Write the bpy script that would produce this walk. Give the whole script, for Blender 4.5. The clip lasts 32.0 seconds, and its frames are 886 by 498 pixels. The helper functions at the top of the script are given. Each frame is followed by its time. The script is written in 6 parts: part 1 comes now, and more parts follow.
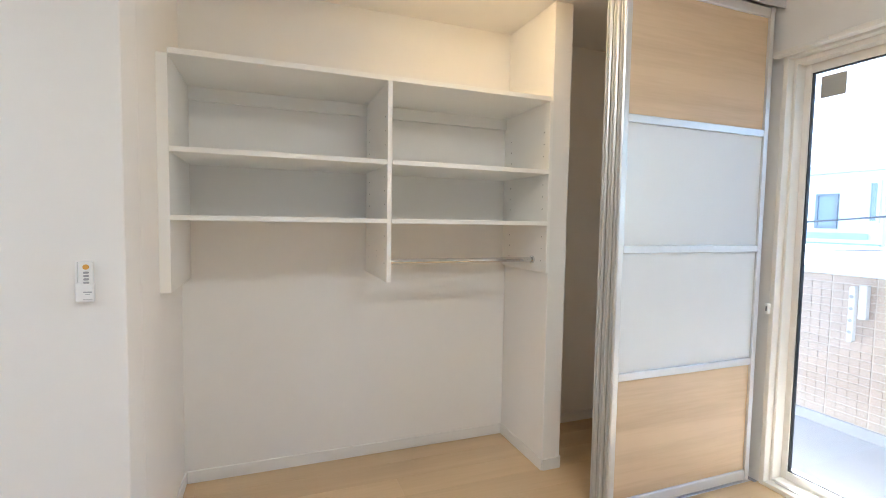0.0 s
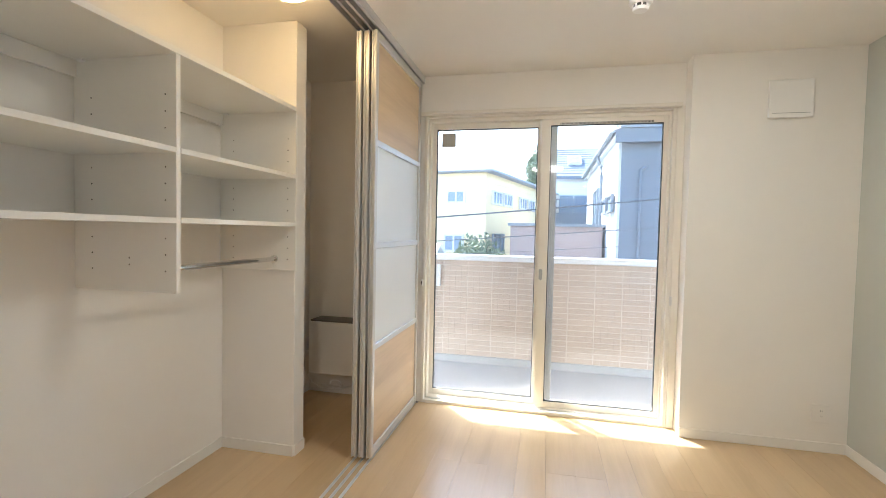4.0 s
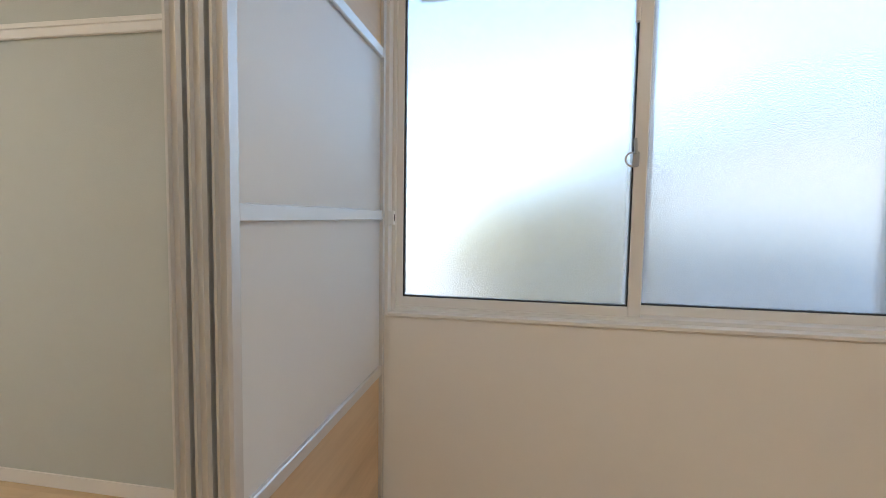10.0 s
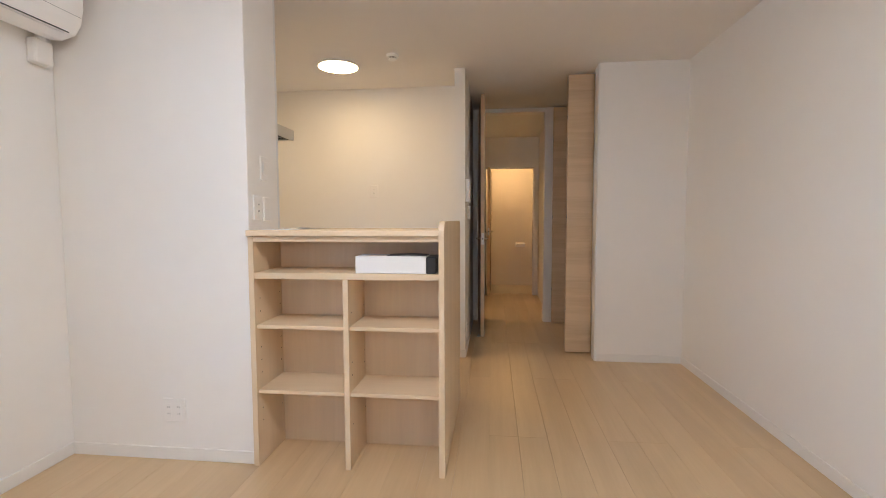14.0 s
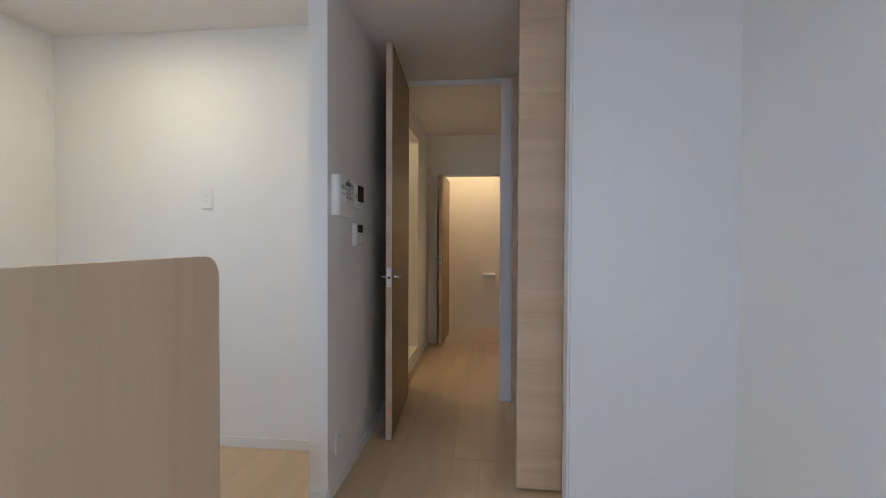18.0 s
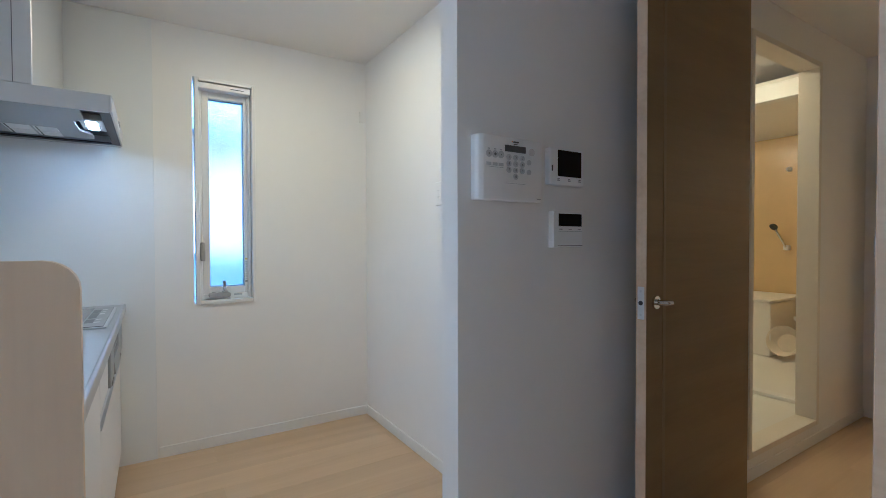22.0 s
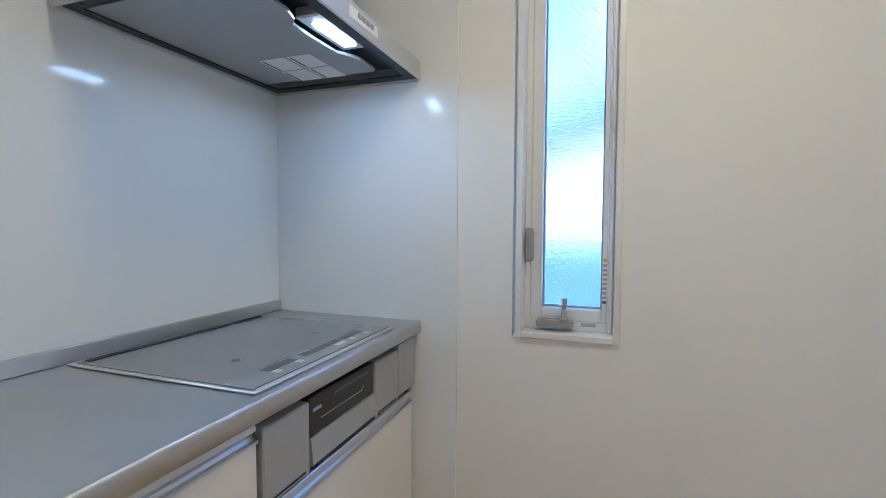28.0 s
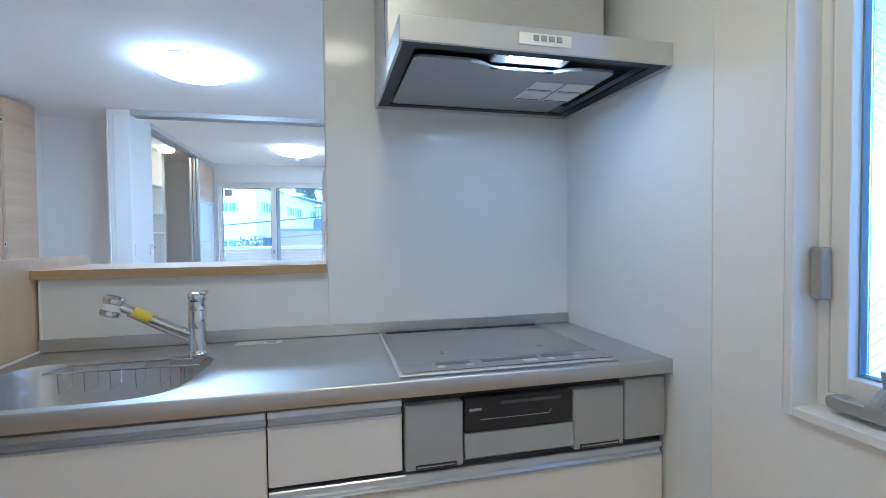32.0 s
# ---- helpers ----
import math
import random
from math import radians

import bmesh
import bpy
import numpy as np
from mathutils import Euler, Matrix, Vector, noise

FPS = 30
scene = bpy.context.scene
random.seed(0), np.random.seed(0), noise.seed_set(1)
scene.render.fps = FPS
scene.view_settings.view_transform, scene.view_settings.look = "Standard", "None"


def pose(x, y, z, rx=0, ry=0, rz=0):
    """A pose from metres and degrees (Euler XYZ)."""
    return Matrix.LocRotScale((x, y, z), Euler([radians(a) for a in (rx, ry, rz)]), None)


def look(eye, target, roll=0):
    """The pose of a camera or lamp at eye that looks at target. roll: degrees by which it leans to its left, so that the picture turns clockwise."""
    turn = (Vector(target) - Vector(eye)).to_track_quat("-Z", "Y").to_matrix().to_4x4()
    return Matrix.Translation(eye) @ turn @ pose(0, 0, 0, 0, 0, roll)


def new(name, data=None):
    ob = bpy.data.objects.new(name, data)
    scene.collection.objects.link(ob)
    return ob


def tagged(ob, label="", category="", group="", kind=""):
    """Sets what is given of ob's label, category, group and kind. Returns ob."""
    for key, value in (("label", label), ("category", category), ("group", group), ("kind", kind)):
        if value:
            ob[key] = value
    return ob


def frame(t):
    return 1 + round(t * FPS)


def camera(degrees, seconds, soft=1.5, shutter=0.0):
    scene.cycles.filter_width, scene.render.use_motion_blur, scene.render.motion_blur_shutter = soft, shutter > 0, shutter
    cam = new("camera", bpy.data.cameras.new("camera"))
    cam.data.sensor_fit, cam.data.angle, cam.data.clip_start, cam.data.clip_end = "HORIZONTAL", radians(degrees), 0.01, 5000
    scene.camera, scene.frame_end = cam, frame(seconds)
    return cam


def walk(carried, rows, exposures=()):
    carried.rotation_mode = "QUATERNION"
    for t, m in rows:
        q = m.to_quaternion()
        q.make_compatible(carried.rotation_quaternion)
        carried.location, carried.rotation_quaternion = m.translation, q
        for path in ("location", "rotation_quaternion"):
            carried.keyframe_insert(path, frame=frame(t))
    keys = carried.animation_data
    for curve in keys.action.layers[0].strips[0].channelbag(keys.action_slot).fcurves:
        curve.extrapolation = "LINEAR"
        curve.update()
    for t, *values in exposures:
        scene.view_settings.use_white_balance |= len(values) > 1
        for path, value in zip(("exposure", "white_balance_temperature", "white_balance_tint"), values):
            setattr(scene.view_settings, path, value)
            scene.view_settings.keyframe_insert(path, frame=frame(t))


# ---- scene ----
cam = camera(87.7, 32.0, soft=0.8)
METRES, EYE, TILT, LEAN, TURN = 8.55, 1.27, 0.0, 0.0, -20.7
ROWS = [
    (0.0, 0.0, 0.0, 0.0, 0.06, -3.44, -0.97),
    (0.5, -0.0124, 0.0078, -0.0001, -6.97, -3.24, -1.21),
    (1.0, -0.027, 0.02, 0.0009, -15.05, -3.32, -1.33),
    (1.5, -0.0456, 0.0307, 0.0014, -23.44, -3.2, -1.37),
    (2.0, -0.0657, 0.0374, 0.0021, -31.82, -2.92, -1.46),
    (2.5, -0.0824, 0.0392, 0.0022, -40.89, -2.52, -1.53),
    (3.0, -0.0989, 0.0365, 0.001, -47.9, -2.11, -1.43),
    (3.5, -0.1145, 0.0338, -0.0008, -52.89, -2.1, -1.31),
    (5.5, -0.1649, 0.0258, -0.0079, -63.6, -2.32, -0.96),
    (6.0, -0.1713, 0.0228, -0.0095, -65.8, -2.27, -0.89),
    (6.5, -0.1758, 0.023, -0.0101, -69.04, -2.31, -0.86),
    (7.0, -0.18, 0.024, -0.0101, -73.4, -2.45, -0.89),
    (7.5, -0.1837, 0.0243, -0.0105, -79.88, -2.63, -0.94),
    (8.0, -0.1844, 0.0209, -0.0096, -89.8, -3.0, -0.95),
    (8.5, -0.1819, 0.0126, -0.0091, -102.28, -3.66, -0.81),
    (9.0, -0.1754, 0.0051, -0.0104, -116.23, -3.92, -0.85),
    (9.5, -0.1712, -0.0001, -0.0116, -131.08, -3.9, -0.81),
    (10.0, -0.1687, -0.0044, -0.0126, -149.37, -4.03, -0.91),
    (10.5, -0.1656, -0.0095, -0.014, -169.02, -3.43, -0.53),
    (11.0, -0.1661, -0.0099, -0.0148, -189.86, -3.38, -0.16),
    (11.5, -0.1655, -0.0039, -0.0138, -209.93, -3.92, -0.05),
    (12.0, -0.1609, 0.0061, -0.0139, -224.0, -4.06, 0.15),
    (12.5, -0.1646, 0.0212, -0.0142, -232.01, -3.96, 0.31),
    (13.0, -0.1724, 0.0324, -0.0144, -236.81, -4.06, 0.35),
    (13.5, -0.1866, 0.0376, -0.0144, -240.39, -4.0, 0.25),
    (14.0, -0.2115, 0.0375, -0.0146, -243.06, -3.73, 0.18),
    (14.5, -0.238, 0.0356, -0.015, -245.47, -3.1, 0.07),
    (15.0, -0.2658, 0.0343, -0.014, -247.57, -2.71, 0.04),
    (15.5, -0.2918, 0.0299, -0.0136, -248.98, -2.22, -0.01),
    (17.5, -0.4023, 0.0193, -0.0118, -246.88, -1.32, -0.29),
    (18.0, -0.4276, 0.0168, -0.0107, -243.28, -1.19, -0.27),
    (18.5, -0.4512, 0.0171, -0.0119, -238.86, -0.87, -0.27),
    (19.0, -0.4743, 0.0195, -0.0116, -233.33, -0.51, -0.09),
    (19.5, -0.4954, 0.0186, -0.0122, -226.31, -0.6, -0.12),
    (20.0, -0.5158, 0.0175, -0.0106, -219.31, -0.93, -0.17),
    (20.5, -0.5353, 0.0187, -0.0108, -212.05, -1.0, 0.07),
    (21.0, -0.5513, 0.0192, -0.0113, -204.83, -0.88, 0.07),
    (21.5, -0.565, 0.0126, -0.0127, -197.97, -0.89, 0.2),
    (22.0, -0.5772, 0.0059, -0.012, -191.55, -1.04, 0.18),
    (22.5, -0.5903, -0.0013, -0.0126, -184.85, -1.01, 0.01),
    (23.0, -0.6019, -0.0065, -0.0113, -180.76, -0.82, -0.07),
    (23.5, -0.6062, -0.014, -0.0109, -177.68, -0.53, -0.21),
    (24.0, -0.6049, -0.0261, -0.0108, -174.89, -0.52, -0.27),
    (24.5, -0.6016, -0.0402, -0.0106, -172.57, -0.67, -0.42),
    (26.5, -0.5848, -0.112, -0.0107, -163.87, -1.56, -0.57),
    (27.0, -0.5796, -0.1301, -0.0113, -158.62, -1.88, -0.66),
    (27.5, -0.5757, -0.151, -0.0118, -150.87, -2.27, -0.5),
    (28.0, -0.5697, -0.1712, -0.0121, -139.87, -2.84, -0.27),
    (28.5, -0.5627, -0.1909, -0.0123, -127.7, -3.64, -0.06),
    (29.0, -0.5604, -0.2095, -0.0127, -114.22, -4.55, 0.36),
    (29.5, -0.5659, -0.2272, -0.0155, -99.63, -4.65, 0.93),
    (30.0, -0.5773, -0.2398, -0.0145, -91.47, -4.47, 0.94),
    (30.5, -0.5873, -0.247, -0.0126, -89.11, -3.79, 0.83),
    (31.0, -0.5961, -0.2488, -0.0123, -86.97, -3.16, 0.75),
    (31.5, -0.6003, -0.2494, -0.0105, -85.2, -2.27, 0.66),
    (32.0, -0.6019, -0.2495, -0.0092, -83.19, -1.59, 0.53),
]
scene.cycles.max_bounces, scene.cycles.diffuse_bounces = 16, 12
LAMP, SKY, SUN = 6.0, 0.15, 3.0
EXPOSURES = [(0, 2.85, 5420, 5), (1, 2.8, 5500, 5), (2, 2.64, 5650, 4), (3, 2.62, 5800, 4), (6, 2.70, 5950, 4), (8, 2.85, 5900, 5), (9, 2.45, 6050, 6), (10, 2.15, 6400, 7), (11, 1.6, 7550, 10), (12, 2.56, 7200, 10), (13, 2.99, 6080, 9), (14, 2.98, 5500, 9), (15, 2.98, 5080, 10), (18, 2.95, 4270, 3), (20, 2.93, 4040, 1), (21, 2.94, 3990, 1), (23, 3.06, 3990, 0), (24, 3.1, 3920, -1), (27, 2.82, 4040, 2), (28, 2.93, 4060, 3), (29, 2.94, 3980, 3), (31, 2.98, 3930, 1), (32, 2.98, 3900, 1)]
walk(cam, [(t, pose(0, 0, EYE, TILT, LEAN, TURN) @ pose(METRES * x, METRES * y, METRES * z, 90 + pitch, roll, yaw)) for t, x, y, z, yaw, pitch, roll in ROWS],
     EXPOSURES)

# ---- world and sun ----
SUN_EL, SUN_AZ = 45.0, 47.3          # height above the horizon; bearing from +y towards +x
world = bpy.data.worlds.new("sky")
scene.world = world
world.use_nodes = True
wn = world.node_tree.nodes
sky = wn.new("ShaderNodeTexSky")
sky.sky_type, sky.sun_disc = "NISHITA", False
sky.sun_elevation, sky.sun_rotation = radians(SUN_EL), radians(SUN_AZ)
wn["Background"].inputs[1].default_value = SKY
world.node_tree.links.new(sky.outputs[0], wn["Background"].inputs[0])
sun = new("sun", bpy.data.lights.new("sun", "SUN"))
sun.data.energy, sun.data.angle, sun.data.color = SUN, radians(0.5), (1.0, 0.95, 0.87)
away = Vector((math.sin(radians(SUN_AZ)) * math.cos(radians(SUN_EL)), math.cos(radians(SUN_AZ)) * math.cos(radians(SUN_EL)), math.sin(radians(SUN_EL))))
sun.matrix_world = look(away * 40, (0, 0, 0))

# ---- materials ----
def mat(name, color, rough=0.5, metal=0.0, noise_scale=0.0, noise_amount=0.06, bump=0.0, bump_scale=200.0, coat=0.0, spec=0.5, per_object=0.0):
    """A painted or plain surface: two scales of tone, fine relief, and a little unevenness of gloss."""
    m = bpy.data.materials.new(name)
    m.use_nodes = True
    nt, b = m.node_tree, m.node_tree.nodes["Principled BSDF"]
    b.inputs["Roughness"].default_value, b.inputs["Metallic"].default_value = rough, metal
    b.inputs["Specular IOR Level"].default_value = spec
    b.inputs["Coat Weight"].default_value = coat
    b.inputs["Base Color"].default_value = (*color, 1)
    tc = nt.nodes.new("ShaderNodeTexCoord")
    if noise_scale:
        big, small = nt.nodes.new("ShaderNodeTexNoise"), nt.nodes.new("ShaderNodeTexNoise")
        big.inputs["Scale"].default_value, small.inputs["Scale"].default_value = noise_scale, noise_scale * 14
        big.inputs["Detail"].default_value, small.inputs["Detail"].default_value = 4, 3
        add = nt.nodes.new("ShaderNodeMath")
        add.operation = "MULTIPLY_ADD"
        add.inputs[1].default_value = 0.35
        nt.links.new(tc.outputs["Object"], big.inputs["Vector"])
        nt.links.new(tc.outputs["Object"], small.inputs["Vector"])
        nt.links.new(small.outputs["Fac"], add.inputs[0])
        nt.links.new(big.outputs["Fac"], add.inputs[2])
        ramp = nt.nodes.new("ShaderNodeMapRange")
        ramp.inputs["From Min"].default_value, ramp.inputs["From Max"].default_value = 0.35, 1.0
        ramp.inputs["To Min"].default_value, ramp.inputs["To Max"].default_value = 1 - noise_amount, 1 + noise_amount * 0.5
        nt.links.new(add.outputs[0], ramp.inputs["Value"])
        hsv = nt.nodes.new("ShaderNodeHueSaturation")
        hsv.inputs["Color"].default_value = (*color, 1)
        val = ramp.outputs[0]
        if per_object:
            info, mr, mul = nt.nodes.new("ShaderNodeObjectInfo"), nt.nodes.new("ShaderNodeMapRange"), nt.nodes.new("ShaderNodeMath")
            mr.inputs["To Min"].default_value, mr.inputs["To Max"].default_value = 1 - per_object, 1 + per_object
            mul.operation = "MULTIPLY"
            nt.links.new(info.outputs["Random"], mr.inputs["Value"])
            nt.links.new(mr.outputs[0], mul.inputs[0])
            nt.links.new(val, mul.inputs[1])
            val = mul.outputs[0]
        nt.links.new(val, hsv.inputs["Value"])
        nt.links.new(hsv.outputs[0], b.inputs["Base Color"])
        rr = nt.nodes.new("ShaderNodeMapRange")
        rr.inputs["To Min"].default_value, rr.inputs["To Max"].default_value = max(rough - 0.06, 0.02), min(rough + 0.06, 1)
        nt.links.new(big.outputs["Fac"], rr.inputs["Value"])
        nt.links.new(rr.outputs[0], b.inputs["Roughness"])
    if bump:
        bn, bp = nt.nodes.new("ShaderNodeTexNoise"), nt.nodes.new("ShaderNodeBump")
        bn.inputs["Scale"].default_value, bn.inputs["Detail"].default_value = bump_scale, 4
        bp.inputs["Strength"].default_value, bp.inputs["Distance"].default_value = bump, 0.002
        nt.links.new(tc.outputs["Object"], bn.inputs["Vector"])
        nt.links.new(bn.outputs["Fac"], bp.inputs["Height"])
        nt.links.new(bp.outputs[0], b.inputs["Normal"])
    return m


def wood(name, light, dark, axis="x", rough=0.45, grain=1.0, scale=1.0, per_object=0.04, bands=0.35):
    """Printed or veneered wood whose grain runs along one axis."""
    m = bpy.data.materials.new(name)
    m.use_nodes = True
    nt, b = m.node_tree, m.node_tree.nodes["Principled BSDF"]
    b.inputs["Roughness"].default_value = rough
    tc, mp = nt.nodes.new("ShaderNodeTexCoord"), nt.nodes.new("ShaderNodeMapping")
    s = {"x": (0.55, 9, 9), "y": (9, 0.55, 9), "z": (9, 9, 0.55)}[axis]
    mp.inputs["Scale"].default_value = [v * scale for v in s]
    info = nt.nodes.new("ShaderNodeObjectInfo")
    shift = nt.nodes.new("ShaderNodeVectorMath")
    shift.operation = "SCALE"
    comb = nt.nodes.new("ShaderNodeCombineXYZ")
    for k in range(3):
        nt.links.new(info.outputs["Random"], comb.inputs[k])
    nt.links.new(comb.outputs[0], shift.inputs[0])
    shift.inputs["Scale"].default_value = 37.0
    vadd = nt.nodes.new("ShaderNodeVectorMath")
    nt.links.new(tc.outputs["Object"], vadd.inputs[0])
    nt.links.new(shift.outputs[0], vadd.inputs[1])
    nt.links.new(vadd.outputs[0], mp.inputs["Vector"])
    n1, n2 = nt.nodes.new("ShaderNodeTexNoise"), nt.nodes.new("ShaderNodeTexNoise")
    n1.inputs["Scale"].default_value, n1.inputs["Detail"].default_value, n1.inputs["Distortion"].default_value = 1.0, 5, 0.6
    n2.inputs["Scale"].default_value, n2.inputs["Detail"].default_value = 9.0, 4
    nt.links.new(mp.outputs[0], n1.inputs["Vector"])
    nt.links.new(mp.outputs[0], n2.inputs["Vector"])
    mix = nt.nodes.new("ShaderNodeMath")
    mix.operation = "MULTIPLY_ADD"
    mix.inputs[1].default_value = bands
    nt.links.new(n2.outputs["Fac"], mix.inputs[0])
    nt.links.new(n1.outputs["Fac"], mix.inputs[2])
    ramp = nt.nodes.new("ShaderNodeValToRGB")
    ramp.color_ramp.elements[0].position, ramp.color_ramp.elements[0].color = 0.3, (*dark, 1)
    ramp.color_ramp.elements[1].position, ramp.color_ramp.elements[1].color = 0.3 + 0.5 / grain, (*light, 1)
    nt.links.new(mix.outputs[0], ramp.inputs["Fac"])
    hsv, mr = nt.nodes.new("ShaderNodeHueSaturation"), nt.nodes.new("ShaderNodeMapRange")
    mr.inputs["To Min"].default_value, mr.inputs["To Max"].default_value = 1 - per_object, 1 + per_object
    nt.links.new(info.outputs["Random"], mr.inputs["Value"])
    nt.links.new(mr.outputs[0], hsv.inputs["Value"])
    nt.links.new(ramp.outputs[0], hsv.inputs["Color"])
    nt.links.new(hsv.outputs[0], b.inputs["Base Color"])
    bp = nt.nodes.new("ShaderNodeBump")
    bp.inputs["Strength"].default_value, bp.inputs["Distance"].default_value = 0.08, 0.001
    nt.links.new(n2.outputs["Fac"], bp.inputs["Height"])
    nt.links.new(bp.outputs[0], b.inputs["Normal"])
    return m


def glass(name, color=(1, 1, 1), rough=0.0, ior=1.45, bump=0.0, bump_scale=60.0, stretch=(1, 1, 1)):
    m = bpy.data.materials.new(name)
    m.use_nodes = True
    nt, b = m.node_tree, m.node_tree.nodes["Principled BSDF"]
    b.inputs["Base Color"].default_value = (*color, 1)
    b.inputs["Roughness"].default_value, b.inputs["IOR"].default_value = rough, ior
    b.inputs["Transmission Weight"].default_value = 1.0
    if bump:
        tc = nt.nodes.new("ShaderNodeTexCoord")
        mp = nt.nodes.new("ShaderNodeMapping")
        mp.inputs["Scale"].default_value = stretch
        bn = nt.nodes.new("ShaderNodeTexNoise")
        bn.inputs["Scale"].default_value = bump_scale
        bp = nt.nodes.new("ShaderNodeBump")
        bp.inputs["Strength"].default_value, bp.inputs["Distance"].default_value = bump, 0.004
        nt.links.new(tc.outputs["Object"], mp.inputs["Vector"])
        nt.links.new(mp.outputs[0], bn.inputs["Vector"])
        nt.links.new(bn.outputs[0], bp.inputs["Height"])
        nt.links.new(bp.outputs[0], b.inputs["Normal"])
    return m


def glow(name, color, strength):
    m = bpy.data.materials.new(name)
    m.use_nodes = True
    b = m.node_tree.nodes["Principled BSDF"]
    b.inputs["Base Color"].default_value = (*color, 1)
    b.inputs["Emission Color"].default_value = (*color, 1)
    b.inputs["Emission Strength"].default_value = strength
    return m


WALL = mat("white_wallpaper", (0.83, 0.815, 0.79), 0.85, noise_scale=0.9, noise_amount=0.03, bump=0.16, bump_scale=420, spec=0.25)
ACCENT = mat("grey_green_wallpaper", (0.535, 0.565, 0.545), 0.85, noise_scale=1.1, noise_amount=0.04, bump=0.45, bump_scale=300, spec=0.25)
CEIL = mat("white_ceiling_paper", (0.81, 0.79, 0.765), 0.9, noise_scale=0.7, noise_amount=0.03, bump=0.3, bump_scale=240, spec=0.2)
TRIM = mat("white_trim_film", (0.80, 0.79, 0.77), 0.4, noise_scale=2.0, noise_amount=0.02)
SHELF = mat("white_melamine", (0.85, 0.84, 0.81), 0.42, noise_scale=3.0, noise_amount=0.02)
PLATEWHITE = mat("wall_white_plastic", (0.82, 0.806, 0.782), 0.5, noise_scale=5.0, noise_amount=0.02)
PLASTIC = mat("white_plastic", (0.86, 0.86, 0.855), 0.35, noise_scale=5.0, noise_amount=0.02)
DARKPLASTIC = mat("black_plastic", (0.02, 0.02, 0.022), 0.3, noise_scale=5.0)
GREYPLASTIC = mat("grey_plastic", (0.38, 0.39, 0.40), 0.4, noise_scale=5.0)
SASH = mat("cream_window_resin", (0.78, 0.75, 0.695), 0.35, noise_scale=2.0, noise_amount=0.02)
SASHWHITE = mat("white_window_resin", (0.78, 0.77, 0.75), 0.35, noise_scale=2.0, noise_amount=0.02)
GASKET = mat("dark_rubber_gasket", (0.03, 0.032, 0.035), 0.6, noise_scale=8.0)
ALU = mat("satin_aluminium", (0.68, 0.68, 0.68), 0.40, 0.6, noise_scale=3.0, noise_amount=0.05)
STEEL = mat("brushed_stainless", (0.60, 0.60, 0.605), 0.42, 1.0, noise_scale=6.0, noise_amount=0.06, bump=0.05, bump_scale=400)
CHROME = mat("chrome", (0.75, 0.76, 0.77), 0.07, 1.0, noise_scale=9.0, noise_amount=0.03)
HOODGREY = mat("silver_hood_paint", (0.60, 0.60, 0.60), 0.38, 0.45, noise_scale=4.0, noise_amount=0.04)
FLOORWOOD = wood("maple_floor_board", (0.63, 0.465, 0.272), (0.51, 0.36, 0.196), "x", 0.28, 0.8, 1.0, 0.03)
FLOORWOOD.node_tree.nodes["Principled BSDF"].inputs["Specular IOR Level"].default_value = 0.95
PANELWOOD = wood("light_oak_panel", (0.64, 0.485, 0.32), (0.47, 0.335, 0.205), "x", 0.45, 1.0, 1.0, 0.02)
# Leaf faces stand in shade; that shade is put into this dark oak
HALLWOOD = wood("shaded_oak_door", (0.26, 0.168, 0.068), (0.19, 0.117, 0.044), "x", 0.42, 1.0, 1.0, 0.02)
PANELWOODY = wood("light_oak_panel_y", (0.64, 0.485, 0.32), (0.47, 0.335, 0.205), "y", 0.45, 1.0, 1.0, 0.02)
SHELFWOOD = wood("pale_ash_board", (0.74, 0.595, 0.41), (0.62, 0.485, 0.325), "z", 0.5, 0.8, 0.8, 0.02)
SHELFWOODY = wood("pale_ash_shelf", (0.75, 0.60, 0.41), (0.64, 0.50, 0.33), "y", 0.5, 0.8, 0.8, 0.02)
FILM = mat("translucent_white_panel", (0.93, 0.955, 0.98), 0.24, noise_scale=1.5, noise_amount=0.02, spec=1.0)
nt = FILM.node_tree
tl, mx = nt.nodes.new("ShaderNodeBsdfTranslucent"), nt.nodes.new("ShaderNodeMixShader")
tl.inputs["Color"].default_value, mx.inputs[0].default_value = (0.97, 0.985, 1.0, 1), 0.36
nt.links.new(nt.nodes["Principled BSDF"].outputs[0], mx.inputs[1])
nt.links.new(tl.outputs[0], mx.inputs[2])
nt.links.new(mx.outputs[0], nt.nodes["Material Output"].inputs[0])
GLASS = glass("clear_window_glass")
nt = GLASS.node_tree                       # a faint white veil mixed into the glass stands in for outdoor glare
tl, mx = nt.nodes.new("ShaderNodeBsdfTranslucent"), nt.nodes.new("ShaderNodeMixShader")
tl.inputs["Color"].default_value, mx.inputs[0].default_value = (0.9, 0.9, 0.9, 1), 0.022
nt.links.new(nt.nodes["Principled BSDF"].outputs[0], mx.inputs[1])
nt.links.new(tl.outputs[0], mx.inputs[2])
nt.links.new(mx.outputs[0], nt.nodes["Material Output"].inputs[0])
FROST = glass("frosted_glass", (0.97, 0.99, 1.0), 0.27, 1.45, 0.5, 170.0)
nt = FROST.node_tree                       # the etched face scatters part of the daylight
tl, mx = nt.nodes.new("ShaderNodeBsdfTranslucent"), nt.nodes.new("ShaderNodeMixShader")
tl.inputs["Color"].default_value, mx.inputs[0].default_value = (0.96, 0.97, 0.98, 1), 0.14
nt.links.new(nt.nodes["Principled BSDF"].outputs[0], mx.inputs[1])
nt.links.new(tl.outputs[0], mx.inputs[2])
nt.links.new(mx.outputs[0], nt.nodes["Material Output"].inputs[0])
